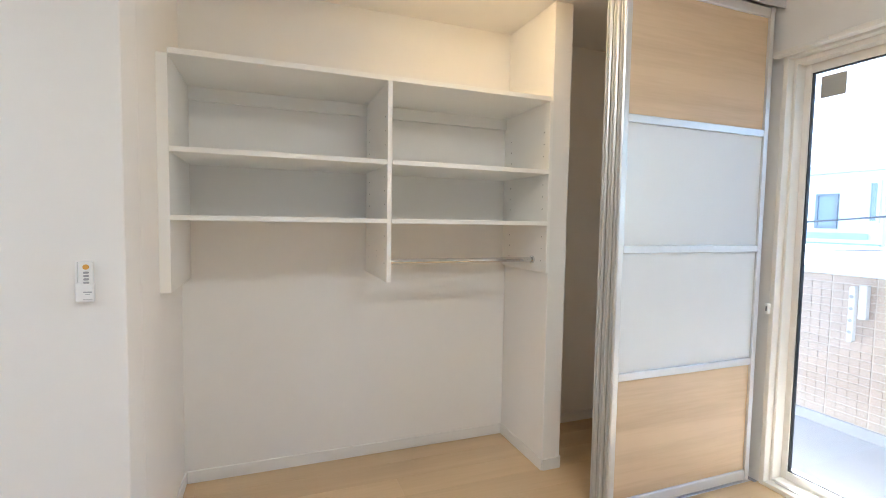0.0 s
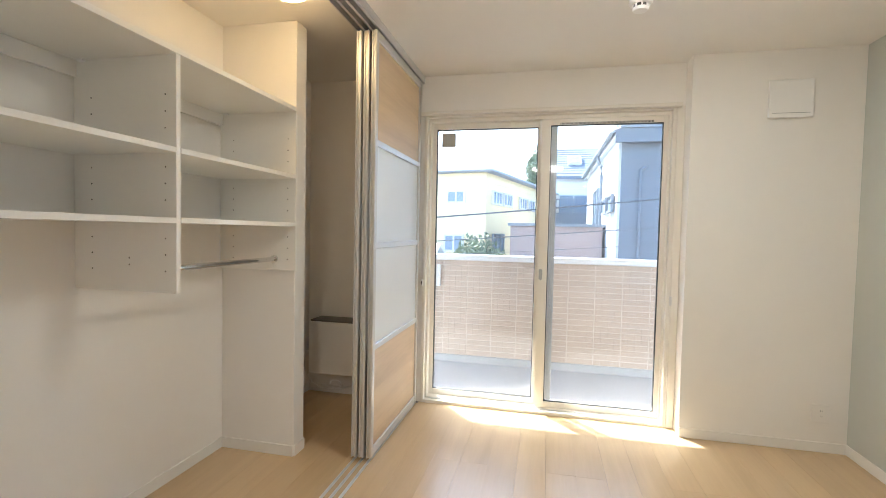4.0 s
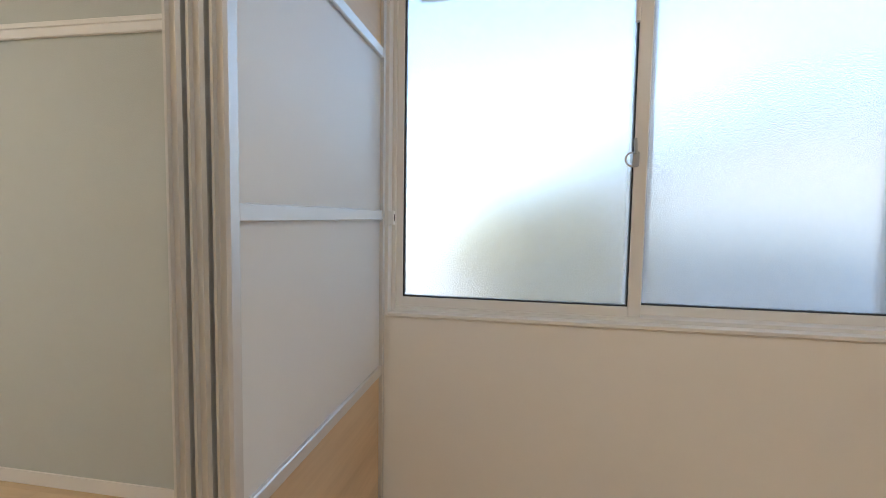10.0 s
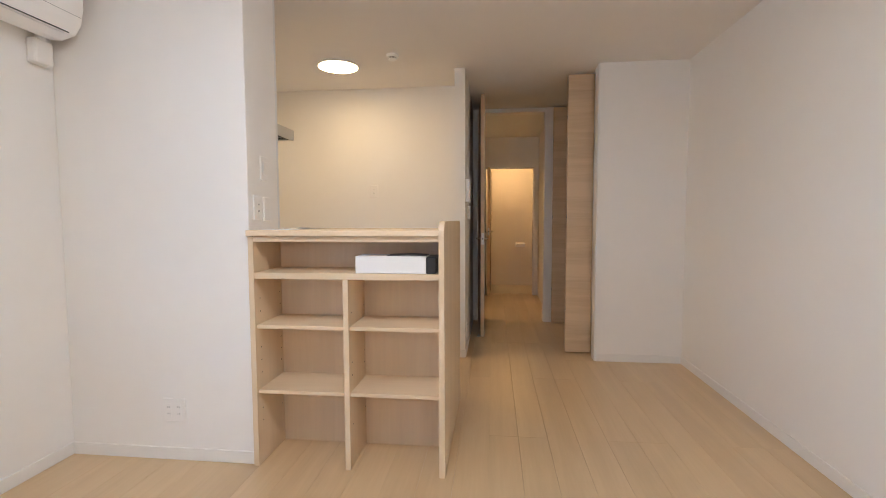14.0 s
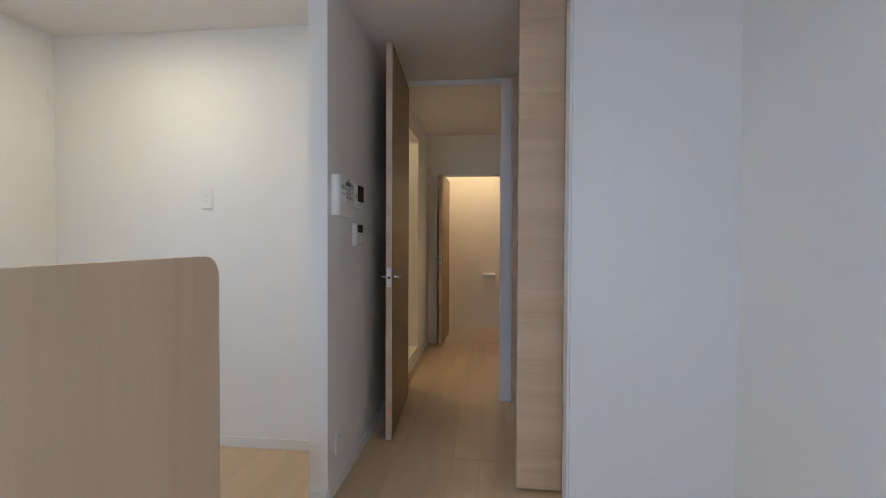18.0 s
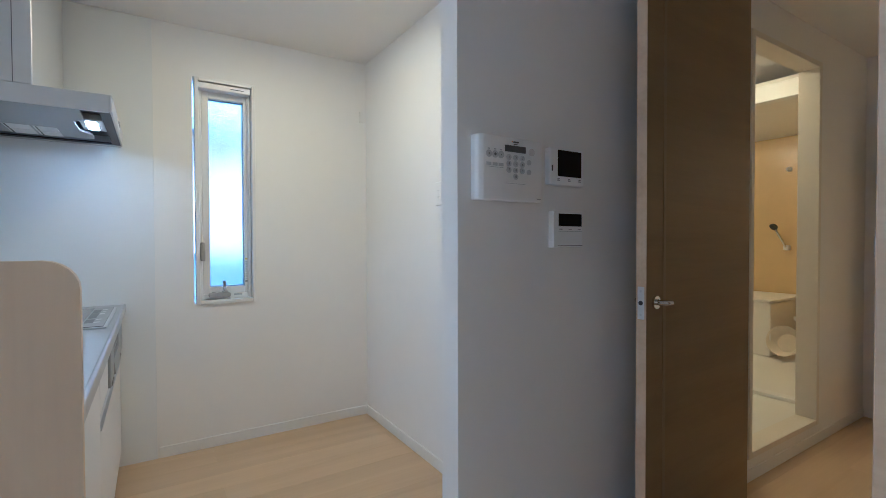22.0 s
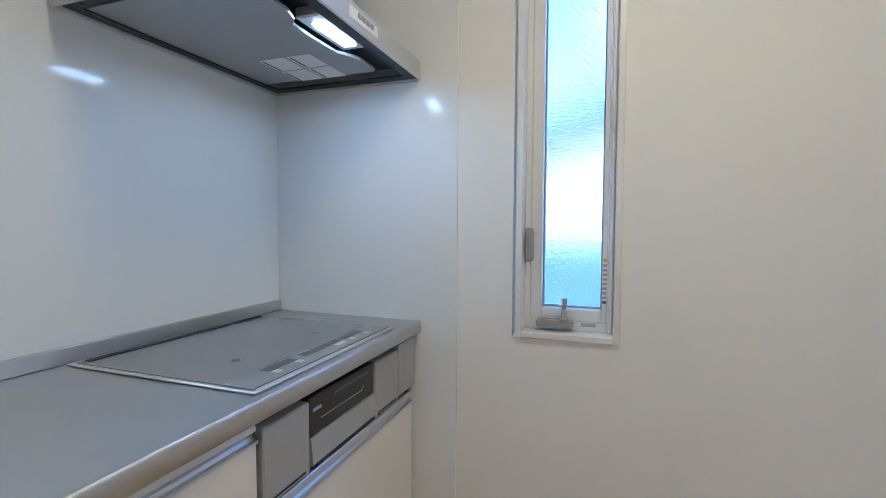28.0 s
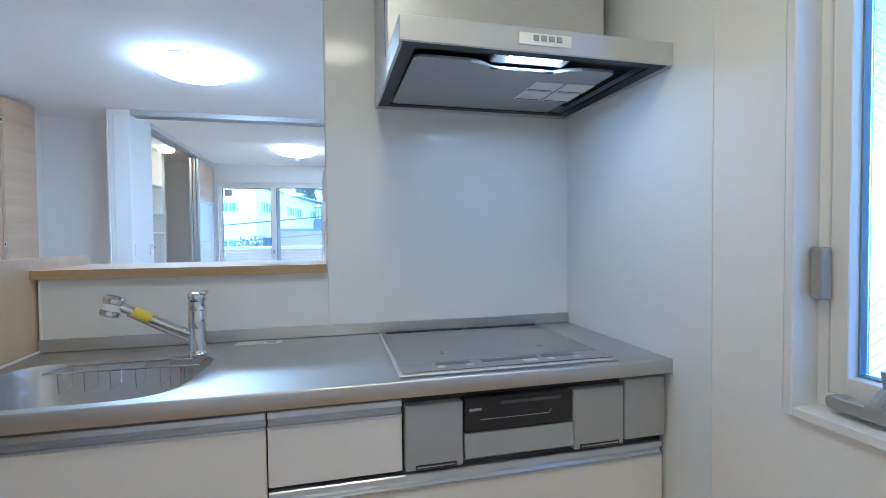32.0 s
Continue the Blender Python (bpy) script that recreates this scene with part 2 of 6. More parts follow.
PATTERN = glass("patterned_wire_glass", (0.91, 0.88, 0.90), 0.17, 1.45, 0.24, 140.0, (0.5, 1.0, 1.6))
KPANEL = mat("glossy_white_wall_panel", (0.79, 0.80, 0.80), 0.11, noise_scale=1.0, noise_amount=0.02, spec=0.17)
RAILALU = mat("pull_rail_aluminium", (0.66, 0.68, 0.72), 0.34, 0.85, noise_scale=0.8, noise_amount=0.03)
# Carcass is painted near black to give the gaps between fronts their shade
CARCASS = mat("gap_shade_carcass", (0.06, 0.06, 0.065), 0.6, noise_scale=4.0)
OCHRE = wood("ochre_edge_band", (0.46, 0.33, 0.16), (0.36, 0.25, 0.11), "y", 0.5)
KDOOR = mat("white_cabinet_front", (0.80, 0.79, 0.77), 0.42, noise_scale=1.5, noise_amount=0.02)
BALFLOOR = mat("grey_balcony_sheet", (0.42, 0.42, 0.44), 0.7, noise_scale=3.0, noise_amount=0.1, bump=0.3, bump_scale=120)
BALTILE = mat("beige_facade_tile", (0.52, 0.41, 0.32), 0.55, noise_scale=4.0, noise_amount=0.08, bump=0.3, bump_scale=90, per_object=0.04)
GROUT = mat("pale_grout", (0.66, 0.575, 0.49), 0.85, noise_scale=9.0, noise_amount=0.1)
LAMPGLOW = glow("lamp_diffuser", (1.0, 0.90, 0.78), LAMP * 0.72)
LAMPLIVING = glow("living_lamp_diffuser", (1.0, 0.92, 0.82), LAMP * 0.92)
LAMPWARM = glow("warm_lamp_diffuser", (1.0, 0.65, 0.29), LAMP * 0.97)
LAMPCLOSET = glow("closet_lamp_diffuser", (1.0, 0.64, 0.28), LAMP * 0.66)
LAMPBATH = glow("bath_lamp_diffuser", (1.0, 0.62, 0.24), LAMP * 1.5)
LAMPROOM = glow("small_room_lamp_diffuser", (1.0, 0.60, 0.24), LAMP * 1.25)
TRACK = mat("bright_track_aluminium", (0.85, 0.85, 0.85), 0.32, 0.7, noise_scale=3.0, noise_amount=0.06)
TRACKDARK = mat("track_groove_shade", (0.16, 0.16, 0.16), 0.6, 0.3, noise_scale=5.0, noise_amount=0.2)
HOODGLOW = glow("hood_led", (1.0, 0.97, 0.90), 9.0)

# ---- helpers for meshes ----
def bx(bm, x0, x1, y0, y1, z0, z1, bev=0.0, seg=1):
    x0, x1, y0, y1, z0, z1 = min(x0, x1), max(x0, x1), min(y0, y1), max(y0, y1), min(z0, z1), max(z0, z1)
    r = bmesh.ops.create_cube(bm, size=1.0, matrix=Matrix.LocRotScale(((x0 + x1) / 2, (y0 + y1) / 2, (z0 + z1) / 2), None, (x1 - x0, y1 - y0, z1 - z0)))
    if bev:
        es = {e for v in r["verts"] for e in v.link_edges}
        bmesh.ops.bevel(bm, geom=list(es), offset=min(bev, 0.49 * min(x1 - x0, y1 - y0, z1 - z0)), segments=seg, affect="EDGES", profile=0.5)
    return bm


def box(x0, x1, y0, y1, z0, z1, bev=0.0, seg=1):
    return bx(bmesh.new(), x0, x1, y0, y1, z0, z1, bev, seg)


def cy(bm, p, q, r, r2=None, seg=20, caps=True):
    p, q = Vector(p), Vector(q)
    m = Matrix.Translation((p + q) / 2) @ (q - p).to_track_quat("Z", "Y").to_matrix().to_4x4()
    bmesh.ops.create_cone(bm, cap_ends=caps, segments=seg, radius1=r, radius2=r if r2 is None else r2, depth=(q - p).length, matrix=m)
    return bm


def cyl(p, q, r, r2=None, seg=20):
    return cy(bmesh.new(), p, q, r, r2, seg)


def tube(points, r, seg=10):
    """A round rod through the points, joined at the bends."""
    bm = bmesh.new()
    pts = [Vector(p) for p in points]
    rings = []
    for i, p in enumerate(pts):
        d = (pts[min(i + 1, len(pts) - 1)] - pts[max(i - 1, 0)]).normalized()
        q = d.to_track_quat("Z", "Y")
        rings.append([bm.verts.new(p + q @ Vector((r * math.cos(a), r * math.sin(a), 0))) for a in [2 * math.pi * k / seg for k in range(seg)]])
    for a, b in zip(rings, rings[1:]):
        best = min(range(seg), key=lambda s: (b[s].co - a[0].co).length)
        for k in range(seg):
            bm.faces.new((a[k], a[(k + 1) % seg], b[(k + 1 + best) % seg], b[(k + best) % seg]))
    bm.faces.new(rings[0][::-1])
    bm.faces.new(rings[-1])
    return bm


def lathe(profile, centre, seg=32, up=(0, 0, 1)):
    """A turned shape: (radius, height) pairs round the axis up through centre."""
    bm = bmesh.new()
    q = Vector(up).to_track_quat("Z", "Y")
    rings = []
    for r, h in profile:
        if r < 1e-6:
            rings.append([bm.verts.new(Vector(centre) + q @ Vector((0, 0, h)))])
        else:
            rings.append([bm.verts.new(Vector(centre) + q @ Vector((r * math.cos(2 * math.pi * k / seg), r * math.sin(2 * math.pi * k / seg), h))) for k in range(seg)])
    for a, b in zip(rings, rings[1:]):
        for k in range(seg):
            f = [a[k % len(a)], a[(k + 1) % len(a)], b[(k + 1) % len(b)], b[k % len(b)]]
            f = list(dict.fromkeys(f))
            if len(f) > 2:
                bm.faces.new(f)
    return bm


def prism(outline, axis, a, b, bev=0.0):
    """A flat outline of (u, v) pairs pushed from a to b along an axis: x: (y, z), y: (x, z), z: (x, y)."""
    bm = bmesh.new()
    put = {"x": lambda u, v, w: (w, u, v), "y": lambda u, v, w: (u, w, v), "z": lambda u, v, w: (u, v, w)}[axis]
    lo = [bm.verts.new(put(u, v, a)) for u, v in outline]
    hi = [bm.verts.new(put(u, v, b)) for u, v in outline]
    n = len(outline)
    bm.faces.new(lo)
    bm.faces.new(hi)
    for k in range(n):
        bm.faces.new((lo[k], lo[(k + 1) % n], hi[(k + 1) % n], hi[k]))
    bmesh.ops.recalc_face_normals(bm, faces=bm.faces)
    if bev:
        bmesh.ops.bevel(bm, geom=list(bm.edges), offset=bev, segments=1, affect="EDGES")
    return bm


def rounded(u0, u1, v0, v1, r, n=5, corners="abcd"):
    """Outline of a rectangle with rounded corners: a low-low, b high-low, c high-high, d low-high."""
    out = []
    for key, cu, cv, start in (("a", u0 + r, v0 + r, 180), ("b", u1 - r, v0 + r, 270), ("c", u1 - r, v1 - r, 0), ("d", u0 + r, v1 - r, 90)):
        if key in corners:
            out += [(cu + r * math.cos(radians(start + 90 * k / n)), cv + r * math.sin(radians(start + 90 * k / n))) for k in range(n + 1)]
        else:
            out.append((u0 if key in "ad" else u1, v0 if key in "ab" else v1))
    return out


def mesh_of(name, bm, material, smooth=None):
    me = bpy.data.meshes.new(name)
    bmesh.ops.recalc_face_normals(bm, faces=bm.faces)
    if smooth is not None:
        for f in bm.faces:
            f.smooth = True
        for e in bm.edges:
            e.smooth = not (len(e.link_faces) == 2 and e.calc_face_angle(0) > radians(smooth))
    bm.to_mesh(me)
    bm.free()
    me.materials.append(material)
    return me


def spot(ob):
    p = Vector((0, 0, 0))
    while ob:
        p, ob = p + ob.location, ob.parent
    return p


def part(name, bm, material, parent, label="", smooth=None):
    """Links a bmesh, given in world places, as one mesh object under a thing or a part."""
    bmesh.ops.translate(bm, verts=bm.verts, vec=-spot(parent))
    ob = new(name, mesh_of(name, bm, material, smooth))
    ob.parent = parent
    return tagged(ob, label)


def thing(name, at, label, category, group=""):
    ob = new(name)
    ob.location, ob.empty_display_size = at, 0.1
    return tagged(ob, label, category, group)


def single(name, bm, material, at, label, category, group="", smooth=None):
    bmesh.ops.translate(bm, verts=bm.verts, vec=-Vector(at))
    ob = new(name, mesh_of(name, bm, material, smooth))
    ob.location = at
    return tagged(ob, label, category, group)


def struct(name, bm, material, label="", smooth=None):
    return tagged(new(name, mesh_of(name, bm, material, smooth)), label, kind="structure")


def wall_x(name, x0, x1, y0, y1, z1, holes, material, label=""):
    """A wall that runs along x, between y0 and y1 thick, with holes (xa, xb, za, zb)."""
    bm, x = bmesh.new(), x0
    for a, b, za, zb in sorted(holes):
        if a > x:
            bx(bm, x, a, y0, y1, 0, z1)
        if za > 0:
            bx(bm, a, b, y0, y1, 0, za)
        if zb < z1:
            bx(bm, a, b, y0, y1, zb, z1)
        x = b
    if x1 > x:
        bx(bm, x, x1, y0, y1, 0, z1)
    return struct(name, bm, material, label)


def wall_y(name, x0, x1, y0, y1, z1, holes, material, label=""):
    bm, y = bmesh.new(), y0
    for a, b, za, zb in sorted(holes):
        if a > y:
            bx(bm, x0, x1, y, a, 0, z1)
        if za > 0:
            bx(bm, x0, x1, a, b, 0, za)
        if zb < z1:
            bx(bm, x0, x1, a, b, zb, z1)
        y = b
    if y1 > y:
        bx(bm, x0, x1, y, y1, 0, z1)
    return struct(name, bm, material, label)

# ---- plan ----
H = 2.345                       # ceiling
S, N, SA = -1.11, 2.415, -1.086   # inner faces of the long walls and of the accent wall
E, COL = 2.28, 2.15             # window wall and the column beside it
KW = -5.82                      # kitchen end wall
KF, KB = -4.48, -3.89           # worktop front and splash wall

# ---- structure ----
ground = struct("ground", box(-60, 90, -90, 90, -3.3, -3.2), mat("street_ground", (0.30, 0.295, 0.285), 0.9, noise_scale=0.3, noise_amount=0.2, bump=0.3, bump_scale=20), "grey street ground far below the balcony")
ceiling = struct("ceiling", box(-10.3, E + 0.2, -1.3, 2.6, H, H + 0.12), CEIL, "white papered ceiling")
slab = struct("floor", box(-10.3, E, -1.2, 2.5, -0.25, -0.014), mat("floor_underlay", (0.36, 0.25, 0.16), 0.8, noise_scale=5), "light maple board floor")
wall_x("wall_south", KW - 0.1, -0.75, S - 0.15, S, H, [(-2.610, -0.880, 0.806, 2.133), (-5.118, -4.795, 0.817, 2.078)], WALL, "white papered outer wall with two windows")
wall_x("wall_accent", -0.75, E + 0.15, S - 0.15, SA, H, [], ACCENT, "grey-green papered accent wall")
wall_y("wall_east", E, E + 0.15, S, N, H, [(-0.1855, 1.513, 0.0, 2.073)], WALL, "white papered wall round the balcony window")
struct("wall_column", box(COL, E, S, -0.188, 0, H), WALL, "white papered column beside the balcony window")
wall_x("wall_north", -6.85, E + 0.15, N, N + 0.12, H, [], WALL, "white papered long wall")
struct("wall_closet", box(-0.88, -0.38, 1.53, 1.70, 0, H, 0.003), WALL, "white papered wall end beside the closet")
struct("wall_closet_back", box(-0.46, -0.38, 1.70, N, 0, H), WALL, "white papered wall between storage and closet")
struct("trim_living_storage_jamb", box(-0.89, -0.80, 1.70, 1.712, 0, H - 0.002, 0.002), TRIM, "white storage jamb")
struct("wall_closet_pier", box(1.305, 1.41, 1.965, N, 0, H, 0.003), WALL, "white papered closet pier")
struct("wall_alcove", box(-3.86, -3.57, S, -0.167, 0, H, 0.003), WALL, "white papered wall beside the counter")
wall_x("wall_hall_south", -8.65, -5.33, 0.625, 0.71, H, [(-7.80, -7.02, 0.125, 2.15)], WALL, "white papered hall wall")
wall_y("wall_kitchen_west", KW - 0.1, KW, S, 0.625, H, [], WALL, "white papered kitchen end wall")
wall_y("wall_storage", -5.43, -5.335, 1.757, N, H, [], WALL, "white papered wall end beside the folding doors")
wall_x("wall_hall_north", -6.85, -5.43, 1.757, 1.84, H, [(-6.74, -5.445, 0, 2.33)], WALL)
wall_y("wall_storage_west", -6.85, -6.75, 1.84, N, H, [], WALL)
wall_y("wall_hall_door", -6.87, -6.75, 0.71, 1.757, H, [(0.75, 1.53, 0, H - 0.002)], WALL)
wall_x("wall_hall_inner", -8.55, -6.87, 1.60, 1.70, H, [], WALL)
wall_y("wall_toilet", -8.66, -8.55, 0.71, 1.84, H, [(0.80, 1.535, 0, 1.915)], WALL)
wc_paint = mat("cream_toilet_paper", (0.78, 0.72, 0.62), 0.85, noise_scale=1.0, noise_amount=0.03, bump=0.3, bump_scale=250)
wall_y("wall_toilet_back", -9.70, -9.58, 0.5, 1.9, H, [], wc_paint)
wall_x("wall_toilet_side", -9.58, -8.66, 0.70, 0.818, H, [], wc_paint)
wall_x("wall_toilet_side_north", -9.70, -8.66, 1.72, 1.84, H, [], wc_paint)
struct("floor_toilet", box(-9.58, -8.661, 0.66, 1.72, -0.013, 0.001), mat("cream_vinyl_floor", (0.60, 0.52, 0.38), 0.45, noise_scale=2.5, noise_amount=0.06), "cream vinyl toilet floor")
bath_paint = mat("warm_bath_panel", (0.58, 0.43, 0.19), 0.3, noise_scale=1.2, noise_amount=0.08)
bath_white = mat("white_bath_panel", (0.76, 0.74, 0.70), 0.3, noise_scale=1.2, noise_amount=0.02)
wall_x("wall_bath_back", -10.0, -5.92, -1.0, -0.9, H, [], bath_white)
wall_y("wall_bath_west", -10.1, -10.0, -1.0, 0.66, 2.2, [], bath_paint)
wall_x("wall_bath_north", -10.0, -8.66, 0.54, 0.549, H, [], bath_paint)
struct("ceiling_bath", box(-10.1, -8.14, -0.9, 0.54, 2.2, 2.24), bath_white)
struct("trim_bath_header", box(-8.16, -8.08, -0.9, 0.62, 2.09, 2.2, 0.003), TRIM, "white header bar of the bathroom doorway")
struct("trim_bath_step", box(-8.16, -8.08, -0.9, 0.62, 0.11, 0.135, 0.003), TRIM)
wall_y("wall_bath_east", -6.2, -6.1, -0.9, 0.625, H, [], bath_white)
struct("floor_bath", box(-10.0, -6.2, -0.9, 0.625, 0.0, 0.11), bath_white)


def skirting(x0, x1, y0, y1):
    struct("baseboard", box(x0, x1, y0, y1, 0.0, 0.06, 0.002), TRIM, "narrow white skirting board")


t_ = 0.008
skirting(-3.57, -0.89, S, S + t_)
skirting(-0.75, COL, SA, SA + t_)
skirting(COL - t_, COL, SA + t_, -0.188)
skirting(-3.57, -3.57 + t_, S + t_, -0.17)
skirting(-5.335, -0.88, N - t_, N)
skirting(-5.335, -5.335 + t_, 1.757, N - t_)
skirting(-0.46 - t_, -0.46, 1.713, N - t_)
skirting(-0.87, -0.39, 1.53 - t_, 1.53)
skirting(-0.38, -0.38 + t_, 1.66, N - t_)
skirting(-0.37, 1.305, N - t_, N)
skirting(1.305 - t_, 1.305, 1.965, N - t_)
skirting(1.305, 1.41, 1.965 - t_, 1.965)
skirting(1.41, 1.41 + t_, 1.965, N)
skirting(1.42, E, N - t_, N)
skirting(E - t_, E, 1.66, N - t_)
skirting(KW, -4.62, S, S + t_)
skirting(KW, KW + t_, S + t_, 0.62)
skirting(KW + t_, -5.33, 0.625 - t_, 0.625)
skirting(-5.33, -5.33 + t_, 0.625, 0.71)
skirting(-6.74, -5.34, 0.71, 0.71 + t_)
skirting(-8.54, -6.88, 0.71, 0.71 + t_)
skirting(-8.54, -6.88, 1.60 - t_, 1.60)


def bw(bm, side, u0, u1, d0, d1, z0, z1, bev=0.0):
    """A box on a wall: u along the wall, d across it. E: wall runs along y. S: wall runs along x."""
    return bx(bm, d0, d1, u0, u1, z0, z1, bev) if side == "E" else bx(bm, u0, u1, d0, d1, z0, z1, bev)


def ring(side, u0, u1, z0, z1, d0, d1, w, wt=None, wb=None, bev=0.002, w2=None):
    """A rectangular frame with members w wide (w2: the member at high u)."""
    bm = bmesh.new()
    wt, wb, w2 = wt or w, wb or w, w2 or w
    bw(bm, side, u0, u0 + w, d0, d1, z0, z1, bev)
    bw(bm, side, u1 - w2, u1, d0, d1, z0, z1, bev)
    bw(bm, side, u0 + w, u1 - w2, d0, d1, z1 - wt, z1, bev)
    bw(bm, side, u0 + w, u1 - w2, d0, d1, z0, z0 + wb, bev)
    return bm


def pane(name, bm, material, parent):
    ob = part(name, bm, material, parent)
    ob.visible_shadow = False
    return ob


def sliding_window(name, side, u0, u1, z0, z1, face, sign, frame_mat, pane_mat, label, inner_low, stile=0.03, foot=0.05, split=None, trim=0.022, meet=0.06):
    """Two-sash sliding window. face: the wall's inner face; sign: the way out. inner_low: the indoor sash is the one at low u."""
    w = thing(name, ((face, (u0 + u1) / 2, z0) if side == "E" else ((u0 + u1) / 2, face, z0)), label, "window")
    w["kind"] = "structure"
    D = lambda k: face + sign * k
    part("casing", ring(side, u0, u1, z0, z1, D(-0.012), D(0.045), trim, trim, trim), frame_mat, w)
    part("window_frame", ring(side, u0 + trim, u1 - trim, z0 + trim * 0.6, z1 - trim, D(0.03), D(0.14), 0.014, 0.024, 0.02), frame_mat, w)
    a, b = u0 + trim + 0.012, u1 - trim - 0.012
    mid = (a + b) / 2 if split is None else split
    za, zb = z0 + trim * 0.6 + 0.016, z1 - trim - 0.02
    low = (a, mid + 0.022)
    high = (mid - 0.022, b)
    for lo, span in ((True, low), (False, high)):
        inner = lo == inner_low
        d0, d1 = (D(0.045), D(0.08)) if inner else (D(0.09), D(0.125))
        s = part("sash", ring(side, span[0], span[1], za, zb, d0, d1, meet if not lo else stile, 0.045, foot, w2=meet if lo else stile), frame_mat, w)
        g = (span[0] + (stile if lo else meet), span[1] - (meet if lo else stile), za + foot, zb - 0.045)
        dm = (d0 + d1) / 2
        part("gasket", ring(side, g[0] - 0.001, g[1] + 0.001, g[2] - 0.001, g[3] + 0.001, dm - 0.011, dm + 0.011, 0.006, bev=0), GASKET, s)
        gm = bmesh.new()
        bw(gm, side, g[0] + 0.004, g[1] - 0.004, dm - 0.003, dm + 0.003, g[2] + 0.004, g[3] - 0.004)
        pane("pane", gm, pane_mat, s)
    return w, mid, D


win1, mid1, D1 = sliding_window("window_1", "E", -0.139, 1.515, 0.0, 2.075, E, 1, SASH, GLASS, "cream two-sash balcony sliding window with clear panes", True, foot=0.045, split=0.6825, meet=0.0645)
part("jamb_cover", box(E - 0.012, E + 0.10, -0.186, -0.140, 0.001, 2.075, 0.002), SASH, win1)
win2, mid2, D2 = sliding_window("window_2", "S", -2.612, -0.878, 0.804, 2.135, S, -1, SASHWHITE, FROST, "white two-sash sliding window with frosted panes", False, stile=0.026, foot=0.038, split=-1.737, meet=0.042, trim=0.014)
lt = part("latch", box(D1(0.02), D1(0.047), mid1 - 0.012, mid1 + 0.012, 0.93, 1.0, 0.004), GREYPLASTIC, win1, "small metal crescent latch")
part("lever", box(D1(0.008), D1(0.022), mid1 - 0.008, mid1 + 0.004, 0.925, 0.975, 0.003), GREYPLASTIC, lt)
lt = part("latch", prism(rounded(mid2 + 0.008, mid2 + 0.030, 1.335, 1.385, 0.005, 3), "y", D2(0.047), D2(0.022), 0.002), GREYPLASTIC, win2, "small metal crescent latch")
part("lever", prism([(mid2 + 0.016, 1.375), (mid2 + 0.026, 1.375), (mid2 + 0.030, 1.425), (mid2 + 0.020, 1.428)], "y", D2(0.024), D2(0.012), 0.002), GREYPLASTIC, lt)
part("crescent", tube([(mid2 + 0.030 + 0.020 * math.sin(radians(a)), D2(0.034), 1.360 - 0.022 * math.cos(radians(a))) for a in range(0, 181, 20)], 0.0035, 8), ALU, lt, "", 40)

# narrow kitchen window
kwin = thing("window_3", (-4.957, S, 0.815), "narrow white hinged window with patterned glass", "window")
kwin["kind"] = "structure"
part("casing", ring("S", -5.12, -4.805, 0.814, 2.08, S + 0.012, S - 0.06, 0.020), SASHWHITE, kwin)
part("window_frame", ring("S", -5.100, -4.825, 0.834, 2.060, S - 0.054, S - 0.13, 0.019, 0.02, 0.03), SASHWHITE, kwin)
ks = part("sash", ring("S", -5.0805, -4.8445, 0.8645, 2.0395, S - 0.060, S - 0.118, 0.0145, 0.052, 0.0385, w2=0.0355), SASHWHITE, kwin)
part("gasket", ring("S", -5.066, -4.880, 0.903, 1.988, S - 0.086, S - 0.112, 0.004, bev=0), mat("blue_grey_gasket", (0.20, 0.27, 0.36), 0.5, noise_scale=6), ks)
pane("pane", box(-5.061, -4.885, S - 0.108, S - 0.102, 0.908, 1.983), PATTERN, ks)

bm = bmesh.new()
px0, px1, pz0, pz1 = -5.059, -4.887, 0.910, 1.981
for k in range(-8, 52):
    for sg in (1, -1):
        c = pz0 + 0.026 * k if sg > 0 else pz0 + 0.026 * k + (px1 - px0)
        zs = [(x, c + sg * (x - px0)) for x in (px0, px1)]
        ends = []
        for x, z in zs:
            zc = min(max(z, pz0), pz1)
            ends.append((px0 + sg * (zc - c), zc))
        if abs(ends[0][1] - ends[1][1]) > 0.01:
            cy(bm, (ends[0][0], S - 0.1013, ends[0][1]), (ends[1][0], S - 0.1013, ends[1][1]), 0.0005, seg=4, caps=False)
wires = part("wire_mesh", bm, GREYPLASTIC, ks, "fine diagonal wire in the glass")
wires["kind"] = "stuff"

